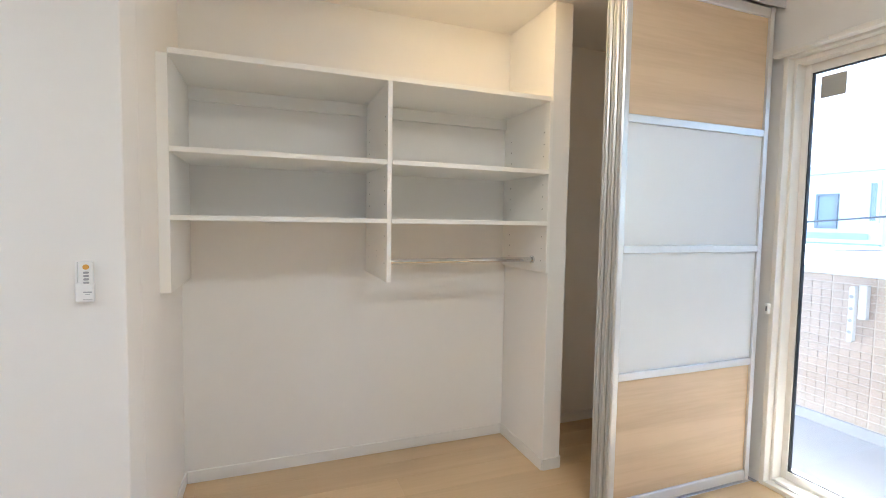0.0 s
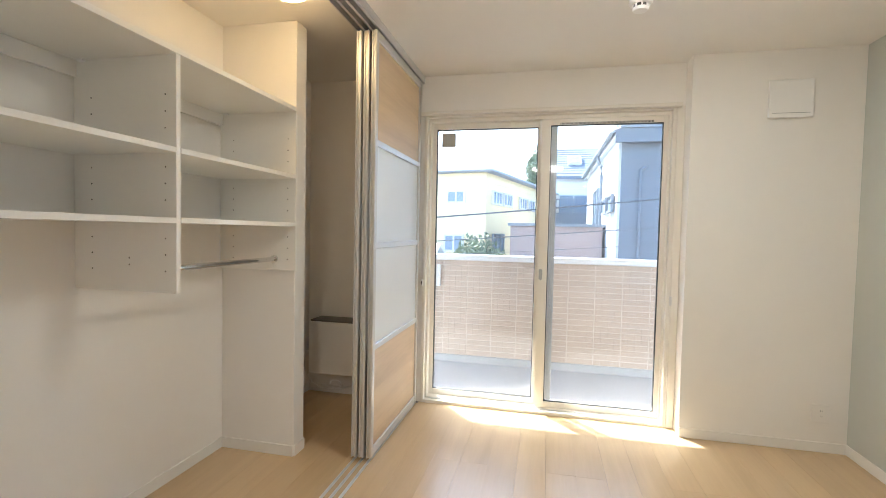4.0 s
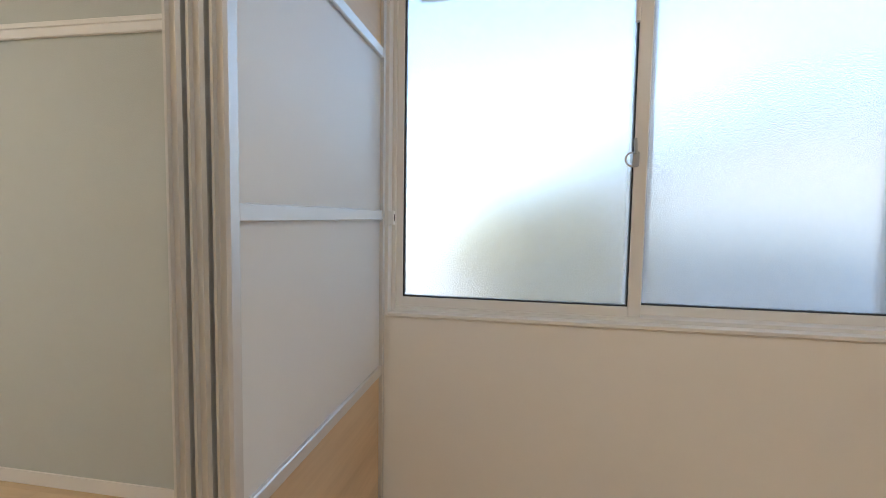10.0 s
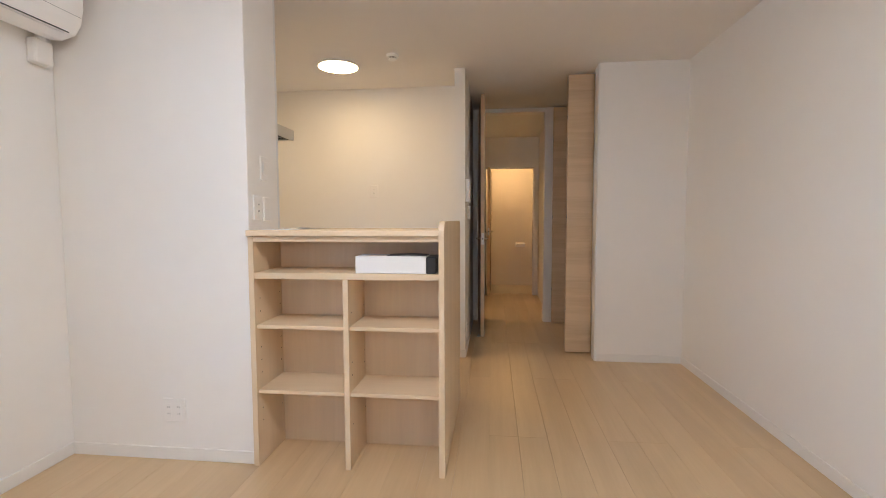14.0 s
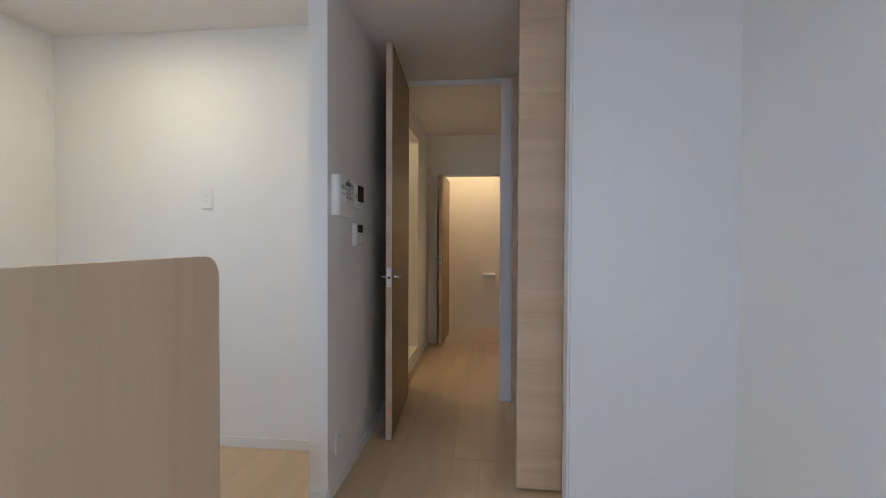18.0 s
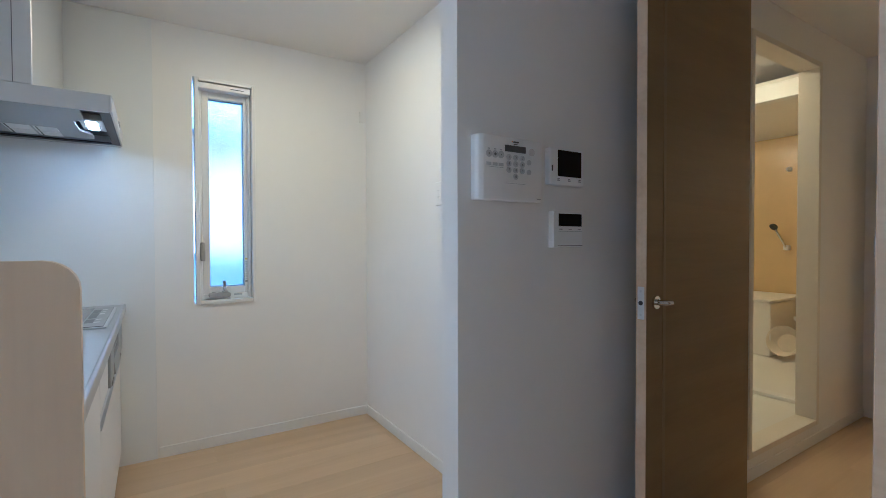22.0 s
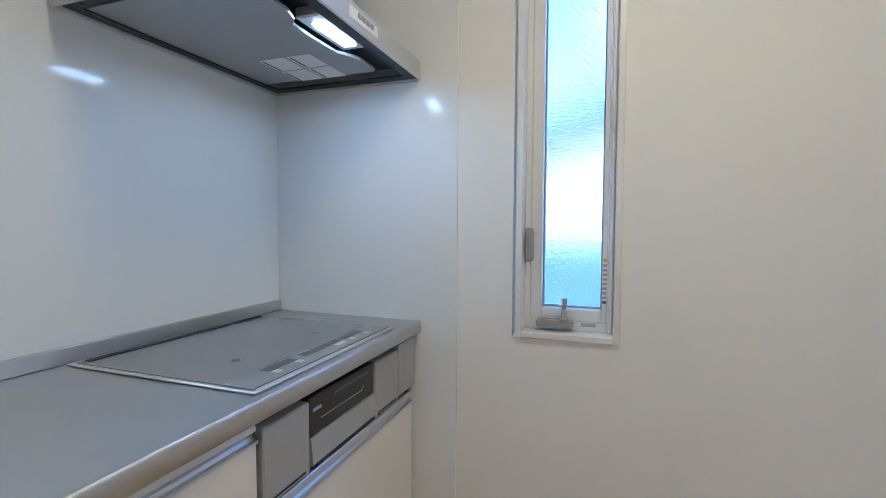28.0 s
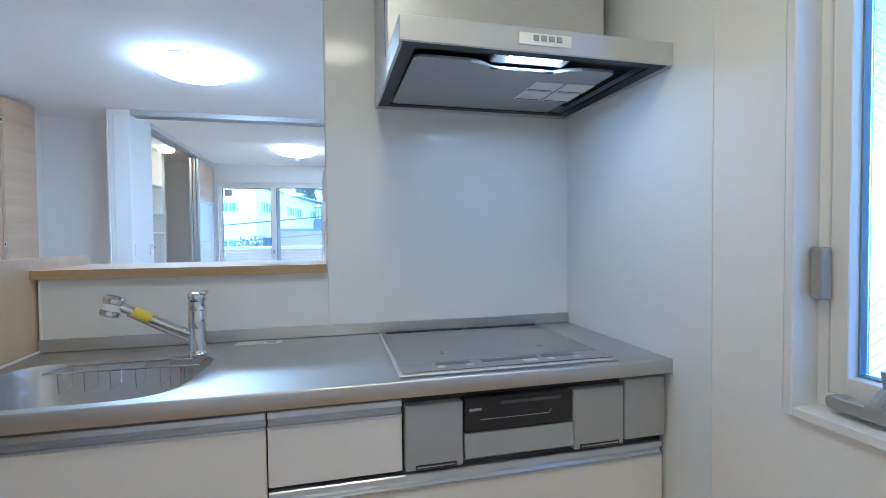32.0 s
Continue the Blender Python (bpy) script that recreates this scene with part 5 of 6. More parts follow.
# ---- heater in the closet nook ----
ph = thing("panel_heater", (2.2, 2.03, 0.4), "white slim panel heater on the closet wall", "heater")
part("body", box(2.105, E - 0.004, 1.74, 2.318, 0.195, 0.575, 0.006, 2), PLASTIC, ph)
part("top_grille", box(2.11, E - 0.006, 1.75, 2.31, 0.575, 0.586, 0.002), mat("dark_grey_top", (0.17, 0.165, 0.16), 0.5, noise_scale=5.0), ph, "dark grey top grille")
part("sticker", box(2.1035, 2.105, 1.90, 1.935, 0.535, 0.560), mat("yellow_sticker", (0.75, 0.60, 0.08), 0.5, noise_scale=9), ph)
wall_plate("wall_outlet", "E", 1.975, E, 0.14, 0.072, 0.118, -1, "white socket plate below the heater", "outlet")
cb = thing("power_cable", (2.2, 2.15, 0.1), "looped white power cable below the heater", "cable")
pts = [(2.262, 1.975, 0.145), (2.225, 2.0, 0.10), (2.20, 2.09, 0.067), (2.20, 2.20, 0.058), (2.20, 2.276, 0.06), (2.20, 2.335, 0.09), (2.20, 2.382, 0.15), (2.20, 2.402, 0.21), (2.20, 2.400, 0.28), (2.20, 2.382, 0.325), (2.20, 2.318, 0.35)]
part("cable", tube(pts, 0.0045, 8), PLASTIC, cb, "", 40)
part("loop", tube([(2.225 , 2.16 + 0.045 * math.cos(a), 0.085 + 0.03 * math.sin(a)) for a in [k * 0.42 for k in range(14)]], 0.0045, 8), PLASTIC, cb, "", 40)
part("plug", box(2.245, 2.27, 1.96, 1.99, 0.13, 0.165, 0.003), DARKPLASTIC, cb, "black plug")

# ---- wall panels by the kitchen ----
def wall_text(word, size, at, parent, material, name="digit"):
    """Writing on the wall that faces +y."""
    cu = bpy.data.curves.new("word", "FONT")
    cu.body, cu.size, cu.align_x, cu.align_y, cu.extrude = word, size, "CENTER", "CENTER", 0.0002
    tmp = bpy.data.objects.new("word", cu)
    me = bpy.data.meshes.new_from_object(tmp)
    bpy.data.objects.remove(tmp)
    me.transform(pose(0, 0, 0, 90, 0, 180))
    me.transform(Matrix.Translation(Vector(at) - spot(parent)))
    me.materials.clear()
    me.materials.append(material)
    ob = new(name, me)
    ob.parent = parent
    return ob


YW = 0.7105
sp_ = thing("security_panel", (-5.52, YW, 1.38), "white security control panel with keypad on the hall wall", "control panel")
bd = part("body", prism([(-5.3750, YW), (-5.3750, YW + 0.020), (-5.3805, YW + 0.031), (-5.3943, YW + 0.037), (-5.6216, YW + 0.033), (-5.6262, YW + 0.028), (-5.6262, YW)], "z", 1.285, 1.470, 0.002), PLASTIC, sp_, "", 50)
FY = YW + 0.0362
def face(name, xa, xb, za, zb, m, parent, k=0.0):
    return part(name, box(xa, xb, FY - 0.0025, FY + 0.0012 + k, za, zb, 0.0006), m, parent)


face("display", -5.5535, -5.4725, 1.428, 1.447, HOBDARK, bd)
part("badge", prism([(-5.4992, 1.457), (-5.5038, 1.457), (-5.4992, 1.461)], "y", FY - 0.001, FY + 0.001), mat("orange_mark", (0.6, 0.2, 0.05), 0.5, noise_scale=9), bd)
face("badge", -5.5259, -5.5056, 1.456, 1.460, INK, bd)
face("badge", -5.5204, -5.5066, 1.4505, 1.4525, INK, bd)
PADKEY = mat("pale_grey_key", (0.55, 0.56, 0.58), 0.45, noise_scale=9)
num = 1
for row in range(4):
    for col in range(3):
        if row == 3 and col != 1:
            continue
        x, z = -5.4872 - 0.0262 * col, 1.412 - 0.0187 * row
        k = part("key", cyl((x, FY - 0.002, z), (x, FY + 0.002, z), 0.0088, seg=16), PADKEY, bd, "", 40)
        wall_text(str(num % 10), 0.011, (x, FY + 0.0022, z), k, INK)
        num += 1
for k, x in enumerate((-5.4127, -5.4357, -5.4578)):
    b_ = part("round_key", cyl((x, FY - 0.002, 1.416), (x, FY + 0.002, 1.416), 0.0105, seg=20), PADKEY, bd, "", 40)
    part("symbol", cyl((x, FY + 0.002, 1.416), (x, FY + 0.0024, 1.416), 0.0042 if k == 1 else 0.002, seg=12), INK, b_)
    face("key", x - 0.009, x + 0.009, 1.383, 1.392, PADKEY, bd)
    face("print", x - 0.004, x + 0.004, 1.429, 1.432, PALEINK, bd)
for z in (1.402, 1.373):
    part("round_key", cyl((-5.5664, FY - 0.002, z), (-5.5664, FY + 0.002, z), 0.008, seg=16), PADKEY, bd, "", 40)
part("sensor", cyl((-5.5774, FY - 0.002, 1.434), (-5.5774, FY + 0.0015, 1.434), 0.0115, seg=24), mat("pale_pink_lens", (0.58, 0.55, 0.53), 0.3, noise_scale=9), bd, "", 40)
face("line", -5.5507, -5.4707, 1.335, 1.3358, PALEINK, bd)
face("line", -5.4670, -5.4118, 1.3785, 1.3795, PALEINK, bd)
face("print", -5.6151, -5.5995, 1.292, 1.295, PALEINK, bd)
mo = thing("intercom_monitor", (-5.766, YW, 1.41), "white intercom monitor with a black screen", "intercom")
mb = part("body", box(-5.8215, -5.6665, YW, YW + 0.026, 1.345, 1.463, 0.004, 2), PLASTIC, mo)
part("screen", box(-5.8075, -5.6995, YW + 0.026, YW + 0.0272, 1.373, 1.457), mat("black_screen", (0.006, 0.006, 0.006), 0.45, noise_scale=9, spec=0.15), mb, "black screen")
part("side_key", box(-5.6765, -5.6725, YW + 0.026, YW + 0.028, 1.388, 1.406), INK, mb)
for x in (-5.7035, -5.7515, -5.8005):
    part("print", box(x - 0.006, x + 0.006, YW + 0.026, YW + 0.0268, 1.358, 1.362), PALEINK, mb)
    part("mark", box(x - 0.005, x + 0.005, YW + 0.026, YW + 0.0268, 1.365, 1.3665), INK, mb)
bt = thing("bath_controller", (-5.765, YW, 1.2), "white bath heater controller with a dark display", "controller")
bb = part("body", box(-5.8260, -5.7070, YW, YW + 0.018, 1.145, 1.258, 0.003), PLASTIC, bt)
part("side_cover", box(-5.7070, -5.6820, YW, YW + 0.024, 1.143, 1.262, 0.003), PLASTIC, bt)
part("screen", box(-5.8190, -5.7120, YW + 0.018, YW + 0.0192, 1.213, 1.254), bpy.data.materials["black_screen"], bb, "dark display")
part("cover_line", box(-5.8240, -5.7090, YW + 0.018, YW + 0.0185, 1.196, 1.197), PALEINK, bb)
part("cover_line", box(-5.8240, -5.7090, YW + 0.018, YW + 0.0185, 1.149, 1.1505), INK, bb)
for x in (-5.7220, -5.7650, -5.8080):
    part("print", box(x - 0.007, x + 0.007, YW + 0.018, YW + 0.0186, 1.202, 1.205), PALEINK, bb)

# ---- hall fittings ----
ds = thing("door_stop", (-6.05, 0.80, 0), "small metal door stop on the hall floor", "door stop")
part("base", cyl((-6.03, 0.80, 0.0003), (-6.03, 0.80, 0.004), 0.022, seg=20), STEEL, ds, "", 40)
part("hook", box(-6.04, -6.02, 0.795, 0.805, 0.004, 0.02, 0.002), STEEL, ds)
tphold = thing("toilet_paper_holder", (-9.56, 1.39, 0.70), "white toilet paper holder on the toilet wall", "paper holder")
part("back_plate", box(-9.579, -9.57, 1.31, 1.475, 0.665, 0.735, 0.003), PLASTIC, tphold)
part("cover", prism([(-9.575, 0.735), (-9.47, 0.725), (-9.46, 0.715), (-9.46, 0.708), (-9.575, 0.722)], "y", 1.315, 1.47, 0.001), PLASTIC, tphold)
for y in (1.318, 1.462):
    part("arm", box(-9.575, -9.48, y, y + 0.006, 0.67, 0.722, 0.002), PLASTIC, tphold)
bt_ = thing("bathtub", (-9.6, -0.5, 0.12), "white bathtub at the far bathroom wall", "bathtub")
part("shell", prism(rounded(-0.89, -0.13, 0.112, 0.60, 0.03, 4, "cd"), "x", -9.99, -9.28, 0.006), bath_white, bt_)
part("rim", box(-9.995, -9.265, -0.895, -0.12, 0.60, 0.625, 0.008, 2), bath_white, bt_)
bo = thing("bath_counter", (-9.7, 0.2, 0.45), "white bathroom counter beside the bathtub", "counter")
part("top", box(-9.99, -9.45, -0.02, 0.53, 0.44, 0.48, 0.008, 2), bath_white, bo)
part("support", box(-9.98, -9.60, 0.02, 0.50, 0.112, 0.44, 0.004), bath_white, bo)
single("wash_bowl", lathe([(0.0, 0.0), (0.08, 0.0), (0.13, 0.10), (0.135, 0.10), (0.085, -0.004), (0.0, -0.004)], (-9.35, -0.02, 0.25), 28, (0.9, 0, 0.3)), mat("cream_plastic", (0.72, 0.66, 0.55), 0.25, noise_scale=6), (-9.35, -0.02, 0.25), "cream plastic wash bowl leaning on the counter", "bowl", "", 40)
shw = thing("shower", (-9.97, -0.3, 1.2), "chrome and white hand shower on the yellow bath wall", "shower")
part("holder", box(-9.999, -9.95, -0.30, -0.25, 1.06, 1.11, 0.006), PLASTIC, shw)
part("head", lathe([(0.0, 0), (0.038, 0.0), (0.034, 0.018), (0.012, 0.03), (0.0, 0.03)], (-9.88, -0.36, 1.29), 24, (-0.6, 0.2, 0.5)), DARKPLASTIC, shw, "dark shower face", 40)
part("hose", tube([(-9.95, -0.275, 1.09), (-9.92, -0.31, 1.18), (-9.90, -0.345, 1.27)], 0.011, 10), CHROME, shw, "", 40)
for y, z in ((-0.27, 1.87), (-0.61, 2.0)):
    hk = thing("bath_hook", (-9.99, y, z), "small white hook on the bath wall", "hook", "bath wall hooks")
    part("plate", cyl((-9.999, y, z), (-9.985, y, z), 0.024, seg=18), PLASTIC, hk, "", 40)
    part("peg", cyl((-9.985, y, z), (-9.945, y, z), 0.013, seg=14), PLASTIC, hk, "", 40)
for z in (0.38, 1.16, 1.98):
    for x0, zz in ((-5.533, z), (-6.648, z)):
        ye = 1.548 if x0 > -6 else 1.572
        mg = thing("folding_door_magnet", (x0 - 0.012, ye, zz), "small black magnet catch on the folding door edge", "catch", "folding door magnets")
        part("plate", box(x0 - 0.021, x0 - 0.003, ye - 0.0015, ye, zz - 0.02, zz + 0.02), PALEINK, mg)
        part("magnet", box(x0 - 0.017, x0 - 0.007, ye - 0.003, ye - 0.0015, zz - 0.012, zz + 0.012), DARKPLASTIC, mg)

# ---- balcony ----
struct("floor_balcony", box(E + 0.15, 3.27, -3.2, 4.2, -0.15, 0.035), BALFLOOR, "grey sheet balcony floor")
par = struct("wall_parapet", box(3.27, 3.40, -3.2, 4.2, -3.2, 0.985), GROUT, "beige tiled balcony parapet")
struct("trim_parapet_cap", box(3.235, 3.43, -3.2, 4.2, 0.985, 1.035, 0.004), mat("white_cap_metal", (0.78, 0.78, 0.78), 0.4, 0.2, noise_scale=2), "white metal parapet cap")
struct("trim_balcony_upstand", box(3.245, 3.27, -3.2, 4.2, 0.035, 0.10, 0.003), BALFLOOR, "grey upstand at the parapet foot")
# Unseen slab; its outer edge is set to end the floor's sun patch
struct("roof_balcony_unseen", box(E + 0.15, 3.82, -3.2, 4.2, 2.45, 2.6), mat("white_soffit", (0.7, 0.7, 0.7), 0.8, noise_scale=1))
lp_ = thing("laundry_bracket", (3.2, 1.62, 0.8), "white folded laundry pole bracket on the parapet", "bracket")
part("post", box(3.215, 3.255, 1.60, 1.64, 0.74, 0.94, 0.004), SASHWHITE, lp_)
part("arm", prism(rounded(1.645, 1.675, 0.60, 0.93, 0.010, 4), "x", 3.19, 3.225, 0.003), SASHWHITE, lp_)
for z in (0.66, 0.73, 0.80, 0.87):
    part("pole_hole", cyl((3.188, 1.66, z), (3.19, 1.66, z), 0.011, seg=16), GREYPLASTIC, lp_)

# ---- neighbourhood ----
GLASSDARK = mat("dark_house_glass", (0.25, 0.31, 0.39), 0.22, noise_scale=2)
FRAMEW = mat("white_house_frame", (0.72, 0.72, 0.72), 0.5, noise_scale=2)
FRAMED = mat("dark_house_frame", (0.20, 0.22, 0.25), 0.5, noise_scale=2)


def outer(name, color, rough=0.8, amount=0.06):
    return mat(name, color, rough, noise_scale=0.5, noise_amount=amount, bump=0.2, bump_scale=30)


def house_window(parent, axis, face_at, u0, u1, z0, z1, frame_mat, out=-1, bars=1):
    """A window on a wall at x = face_at (axis x, u is y) or y = face_at (axis y, u is x)."""
    side = "E" if axis == "x" else "S"
    w = part("window", ring(side, u0, u1, z0, z1, face_at, face_at + out * 0.07, 0.06, bev=0), frame_mat, parent)
    bm = bmesh.new()
    bw(bm, side, u0 + 0.05, u1 - 0.05, face_at, face_at + out * 0.03, z0 + 0.05, z1 - 0.05)
    part("pane", bm, GLASSDARK, w)
    for k in range(bars):
        c = u0 + (u1 - u0) * (k + 1) / (bars + 1)
        bm = bmesh.new()
        bw(bm, side, c - 0.03, c + 0.03, face_at + out * 0.03, face_at + out * 0.06, z0 + 0.05, z1 - 0.05)
        part("mullion", bm, frame_mat, w)


def siding(parent, axis, face_at, u0, u1, z0, z1, step, material, out=-1):
    """Horizontal boards, each tilted over the one below."""
    bm = bmesh.new()
    z = z0
    while z < z1 - 0.01:
        a = [(face_at, z), (face_at + out * 0.035, z), (face_at + out * 0.012, min(z + step, z1)), (face_at, min(z + step, z1))]
        if axis == "x":
            p = [(d, zz) for d, zz in a]
            q = prism(p, "y", u0, u1)
        else:
            q = prism([(d, zz) for d, zz in a], "x", u0, u1)
        me = bpy.data.meshes.new("tmp")
        q.to_mesh(me)
        q.free()
        bm.from_mesh(me)
        bpy.data.meshes.remove(me)
        z += step
    return part("siding", bm, material, parent)


YEL = outer("pale_yellow_siding", (0.86, 0.73, 0.47))
ROOFG = outer("blue_grey_roof", (0.34, 0.38, 0.46), 0.6)
yh = thing("yellow_house", (14.6, 2.7, -3.2), "pale yellow boarded house with a flat blue-grey eave", "house")
yh.rotation_euler = (0, 0, radians(-13.4))
part("wall", box(14.6, 24.2, 2.7, 4.95, -3.2, 3.27), YEL, yh)
part("wall_low", box(14.9, 24.2, 4.95, 7.6, -3.2, 3.05), YEL, yh)
siding(yh, "x", 14.6, 2.7, 4.95, -3.0, 3.26, 0.22, YEL)
siding(yh, "y", 2.7, 14.6, 24.2, -3.0, 3.26, 0.22, YEL)
part("roof", box(14.2, 24.6, 2.35, 5.15, 3.27, 3.36, 0.02), ROOFG, yh)
part("roof_low", box(14.5, 24.6, 5.15, 7.9, 3.05, 3.13, 0.02), ROOFG, yh)
part("fascia", box(14.17, 14.2, 2.35, 5.15, 3.30, 3.37), FRAMEW, yh)
house_window(yh, "x", 14.565, 3.42, 4.12, 2.23, 2.68, FRAMEW)
house_window(yh, "x", 14.565, 3.45, 4.20, 0.55, 1.16, FRAMEW)
for x0 in (15.1, 16.3, 18.3, 19.6, 22.4):
    house_window(yh, "y", 2.665, x0, x0 + 1.0, 2.22, 2.72, FRAMEW, -1, 2)
house_window(yh, "y", 2.665, 15.2, 16.4, 0.5, 1.2, FRAMED, -1, 2)

BLU = outer("blue_grey_cladding", (0.17, 0.185, 0.22))
BLW = outer("white_render", (0.62, 0.63, 0.65))
bh = thing("blue_house", (14, -4, -3.2), "near house with blue-grey and white walls", "house")
part("wall", box(10.5, 19.0, -7.0, -1.0, -3.2, 3.62), BLU, bh)
part("side_wall", box(10.56, 19.0, -1.0, -0.93, -3.2, 3.60), BLW, bh)
part("roof", prism([(-7.3, 3.68), (-0.80, 3.68), (-0.80, 3.76), (-7.3, 3.95)], "x", 10.22, 19.4), FRAMED, bh)
part("eave_board", box(10.3, 19.4, -0.92, -0.82, 3.50, 3.67), BLW, bh)
part("front_fascia", box(10.25, 10.3, -7.3, -0.82, 3.36, 3.675), BLU, bh)
part("gutter", cyl((10.25, -0.76, 3.62), (19.4, -0.76, 3.62), 0.06, seg=10), FRAMED, bh)
part("downpipe", cyl((13.45, -0.87, -3.2), (13.45, -0.87, 3.0), 0.045, seg=10), FRAMED, bh)
part("downpipe_bend", tube([(13.45, -0.87, 3.0), (13.45, -0.86, 3.25), (13.6, -0.80, 3.42), (13.6, -0.76, 3.58)], 0.045, 8), FRAMED, bh)
part("wall_pipe", cyl((10.46, -1.42, -2.0), (10.46, -1.42, 2.75), 0.035, seg=8), BLU, bh)
part("wall_pipe", cyl((10.46, -1.42, 2.75), (10.46, -1.55, 2.85), 0.035, seg=8), BLU, bh)
house_window(bh, "y", -0.90, 10.85, 11.75, 1.80, 2.25, FRAMED, 1, 0)
house_window(bh, "y", -0.90, 11.95, 12.95, 1.80, 2.25, FRAMED, 1, 0)
house_window(bh, "y", -0.90, 14.2, 15.4, 0.2, 2.7, FRAMED, 1, 1)
part("floor_band", box(10.45, 10.5, -7.0, -1.0, 0.6, 0.66), BLU, bh)

BRN = outer("brown_boarding", (0.38, 0.29, 0.26), 0.75, 0.12)
br = thing("brown_annex", (14, 0.4, -3.2), "brown boarded annex with a flat dark coping", "house")
part("wall", box(12.5, 16.0, -0.85, 1.68, -3.2, 1.45), BRN, br)
siding(br, "x", 12.5, -0.85, 1.68, -2.0, 1.44, 0.16, BRN)
part("coping", box(12.42, 16.08, -0.92, 1.75, 1.45, 1.53), FRAMED, br)

WHT = outer("white_house_wall", (0.84, 0.84, 0.83))
wh = thing("white_house", (26, -0.6, -3.2), "white house with a steep grey slate roof", "house")
part("wall", box(24.0, 31.0, -3.4, 0.42, -3.2, 4.15), WHT, wh)
SLATE = outer("grey_slate_roof", (0.21, 0.23, 0.27), 0.7, 0.15)
part("roof", prism([(23.5, 4.05), (27.5, 6.15), (31.5, 4.05), (31.5, 4.18), (27.5, 6.30), (23.5, 4.18)], "y", -3.7, 0.62), SLATE, wh)
for k in range(12):
    a = k / 12
    part("slate_course", box(23.5 + 4 * a, 23.56 + 4 * a, -3.7, 0.62, 4.18 + 2.12 * a, 4.205 + 2.12 * a), SLATE, wh)
part("skylight", prism([(24.9, 4.93), (25.9, 5.46), (25.85, 5.60), (24.82, 5.04)], "y", -1.05, -0.35), FRAMEW, wh, "white framed skylight")
part("skylight_pane", prism([(24.86, 5.06), (25.84, 5.585), (25.83, 5.60), (24.85, 5.075)], "y", -0.98, -0.42), GLASSDARK, wh)
house_window(wh, "x", 23.98, -1.4, 0.1, 2.2, 3.3, FRAMEW)
part("balcony_wall", box(22.9, 23.0, -3.0, 0.75, -3.2, 2.3), FRAMED, wh)
for k in range(22):
    part("balcony_bar", box(22.93, 22.97, -3.0 + 0.17 * k, -2.96 + 0.17 * k, 2.3, 2.95), FRAMED, wh)
part("balcony_rail", box(22.92, 22.98, -3.0, 0.75, 2.95, 3.0), FRAMED, wh)

nh = thing("north_house", (20, 10, -3.2), "white house with blue-grey lower siding and white eave", "house")
part("wall", box(14.0, 22.0, 6.75, 16.0, -3.2, 2.70), WHT, nh)
BASEB = outer("blue_grey_base", (0.40, 0.46, 0.54))
part("lower_wall", box(13.93, 14.0, 6.75, 16.0, -3.2, 0.88), BASEB, nh)
siding(nh, "x", 13.93, 6.75, 16.0, -1.0, 0.88, 0.10, BASEB)
part("roof", box(13.5, 22.4, 6.3, 16.4, 2.78, 2.86), BLW, nh)
part("fascia", box(13.45, 13.5, 6.3, 16.4, 2.66, 2.87), FRAMEW, nh)
part("gutter", cyl((13.42, 6.3, 2.70), (13.42, 16.4, 2.70), 0.05, seg=10), FRAMEW, nh)
house_window(nh, "x", 13.98, 7.70, 8.22, 1.25, 2.17, FRAMED, -1, 0)
house_window(nh, "x", 13.98, 6.80, 7.06, 1.40, 2.45, FRAMEW, -1, 0)
part("floor_band", box(13.92, 13.93, 7.0, 16.0, 0.98, 1.14), BASEB, nh)
sd = thing("garden_shed", (10.6, 4.8, -3.2), "low white shed with a pale pitched roof", "shed")
part("wall", box(9.9, 11.3, 3.6, 7.2, -3.2, 0.45), WHT, sd)
part("roof", prism([(9.6, 0.42), (10.6, 0.86), (11.6, 0.42), (11.6, 0.48), (10.6, 0.93), (9.6, 0.48)], "y", 3.3, 7.5), outer("pale_shed_roof", (0.66, 0.67, 0.68), 0.6), sd)

# the view behind the frosted window
SHB = outer("beige_neighbour_wall", (0.34, 0.30, 0.25))
sb = thing("south_house", (-4, -8, -3.2), "beige neighbour house behind the frosted window", "house")
part("wall", box(-8.2, -2.9, -12.0, -6.5, -3.2, 2.1), SHB, sb)
part("gable", prism([(-2.9, 2.1), (-5.5, 2.95), (-8.2, 2.1)], "y", -6.6, -6.5), SHB, sb)
part("roof", prism([(-2.4, 1.98), (-5.5, 3.0), (-8.6, 1.98), (-8.6, 2.14), (-5.5, 3.18), (-2.4, 2.14)], "y", -12.3, -6.2), outer("dark_south_roof", (0.17, 0.19, 0.23)), sb)
part("canopy", box(-8.2, -2.9, -6.5, -5.9, 1.05, 1.5, 0.02), outer("pale_blue_canopy", (0.42, 0.48, 0.52)), sb)
part("base", box(-8.2, -2.6, -6.5, -6.45, -3.2, 0.85), outer("grey_blue_base", (0.11, 0.12, 0.14)), sb)
ss = thing("insect_screen", (-2.52, S - 0.17, 0.82), "grey framed insect screen outside the frosted window", "screen")
for x in (-2.575, -1.80):
    part("stile", box(x, x + 0.045, S - 0.175, S - 0.155, 0.85, 2.10), GREYPLASTIC, ss)

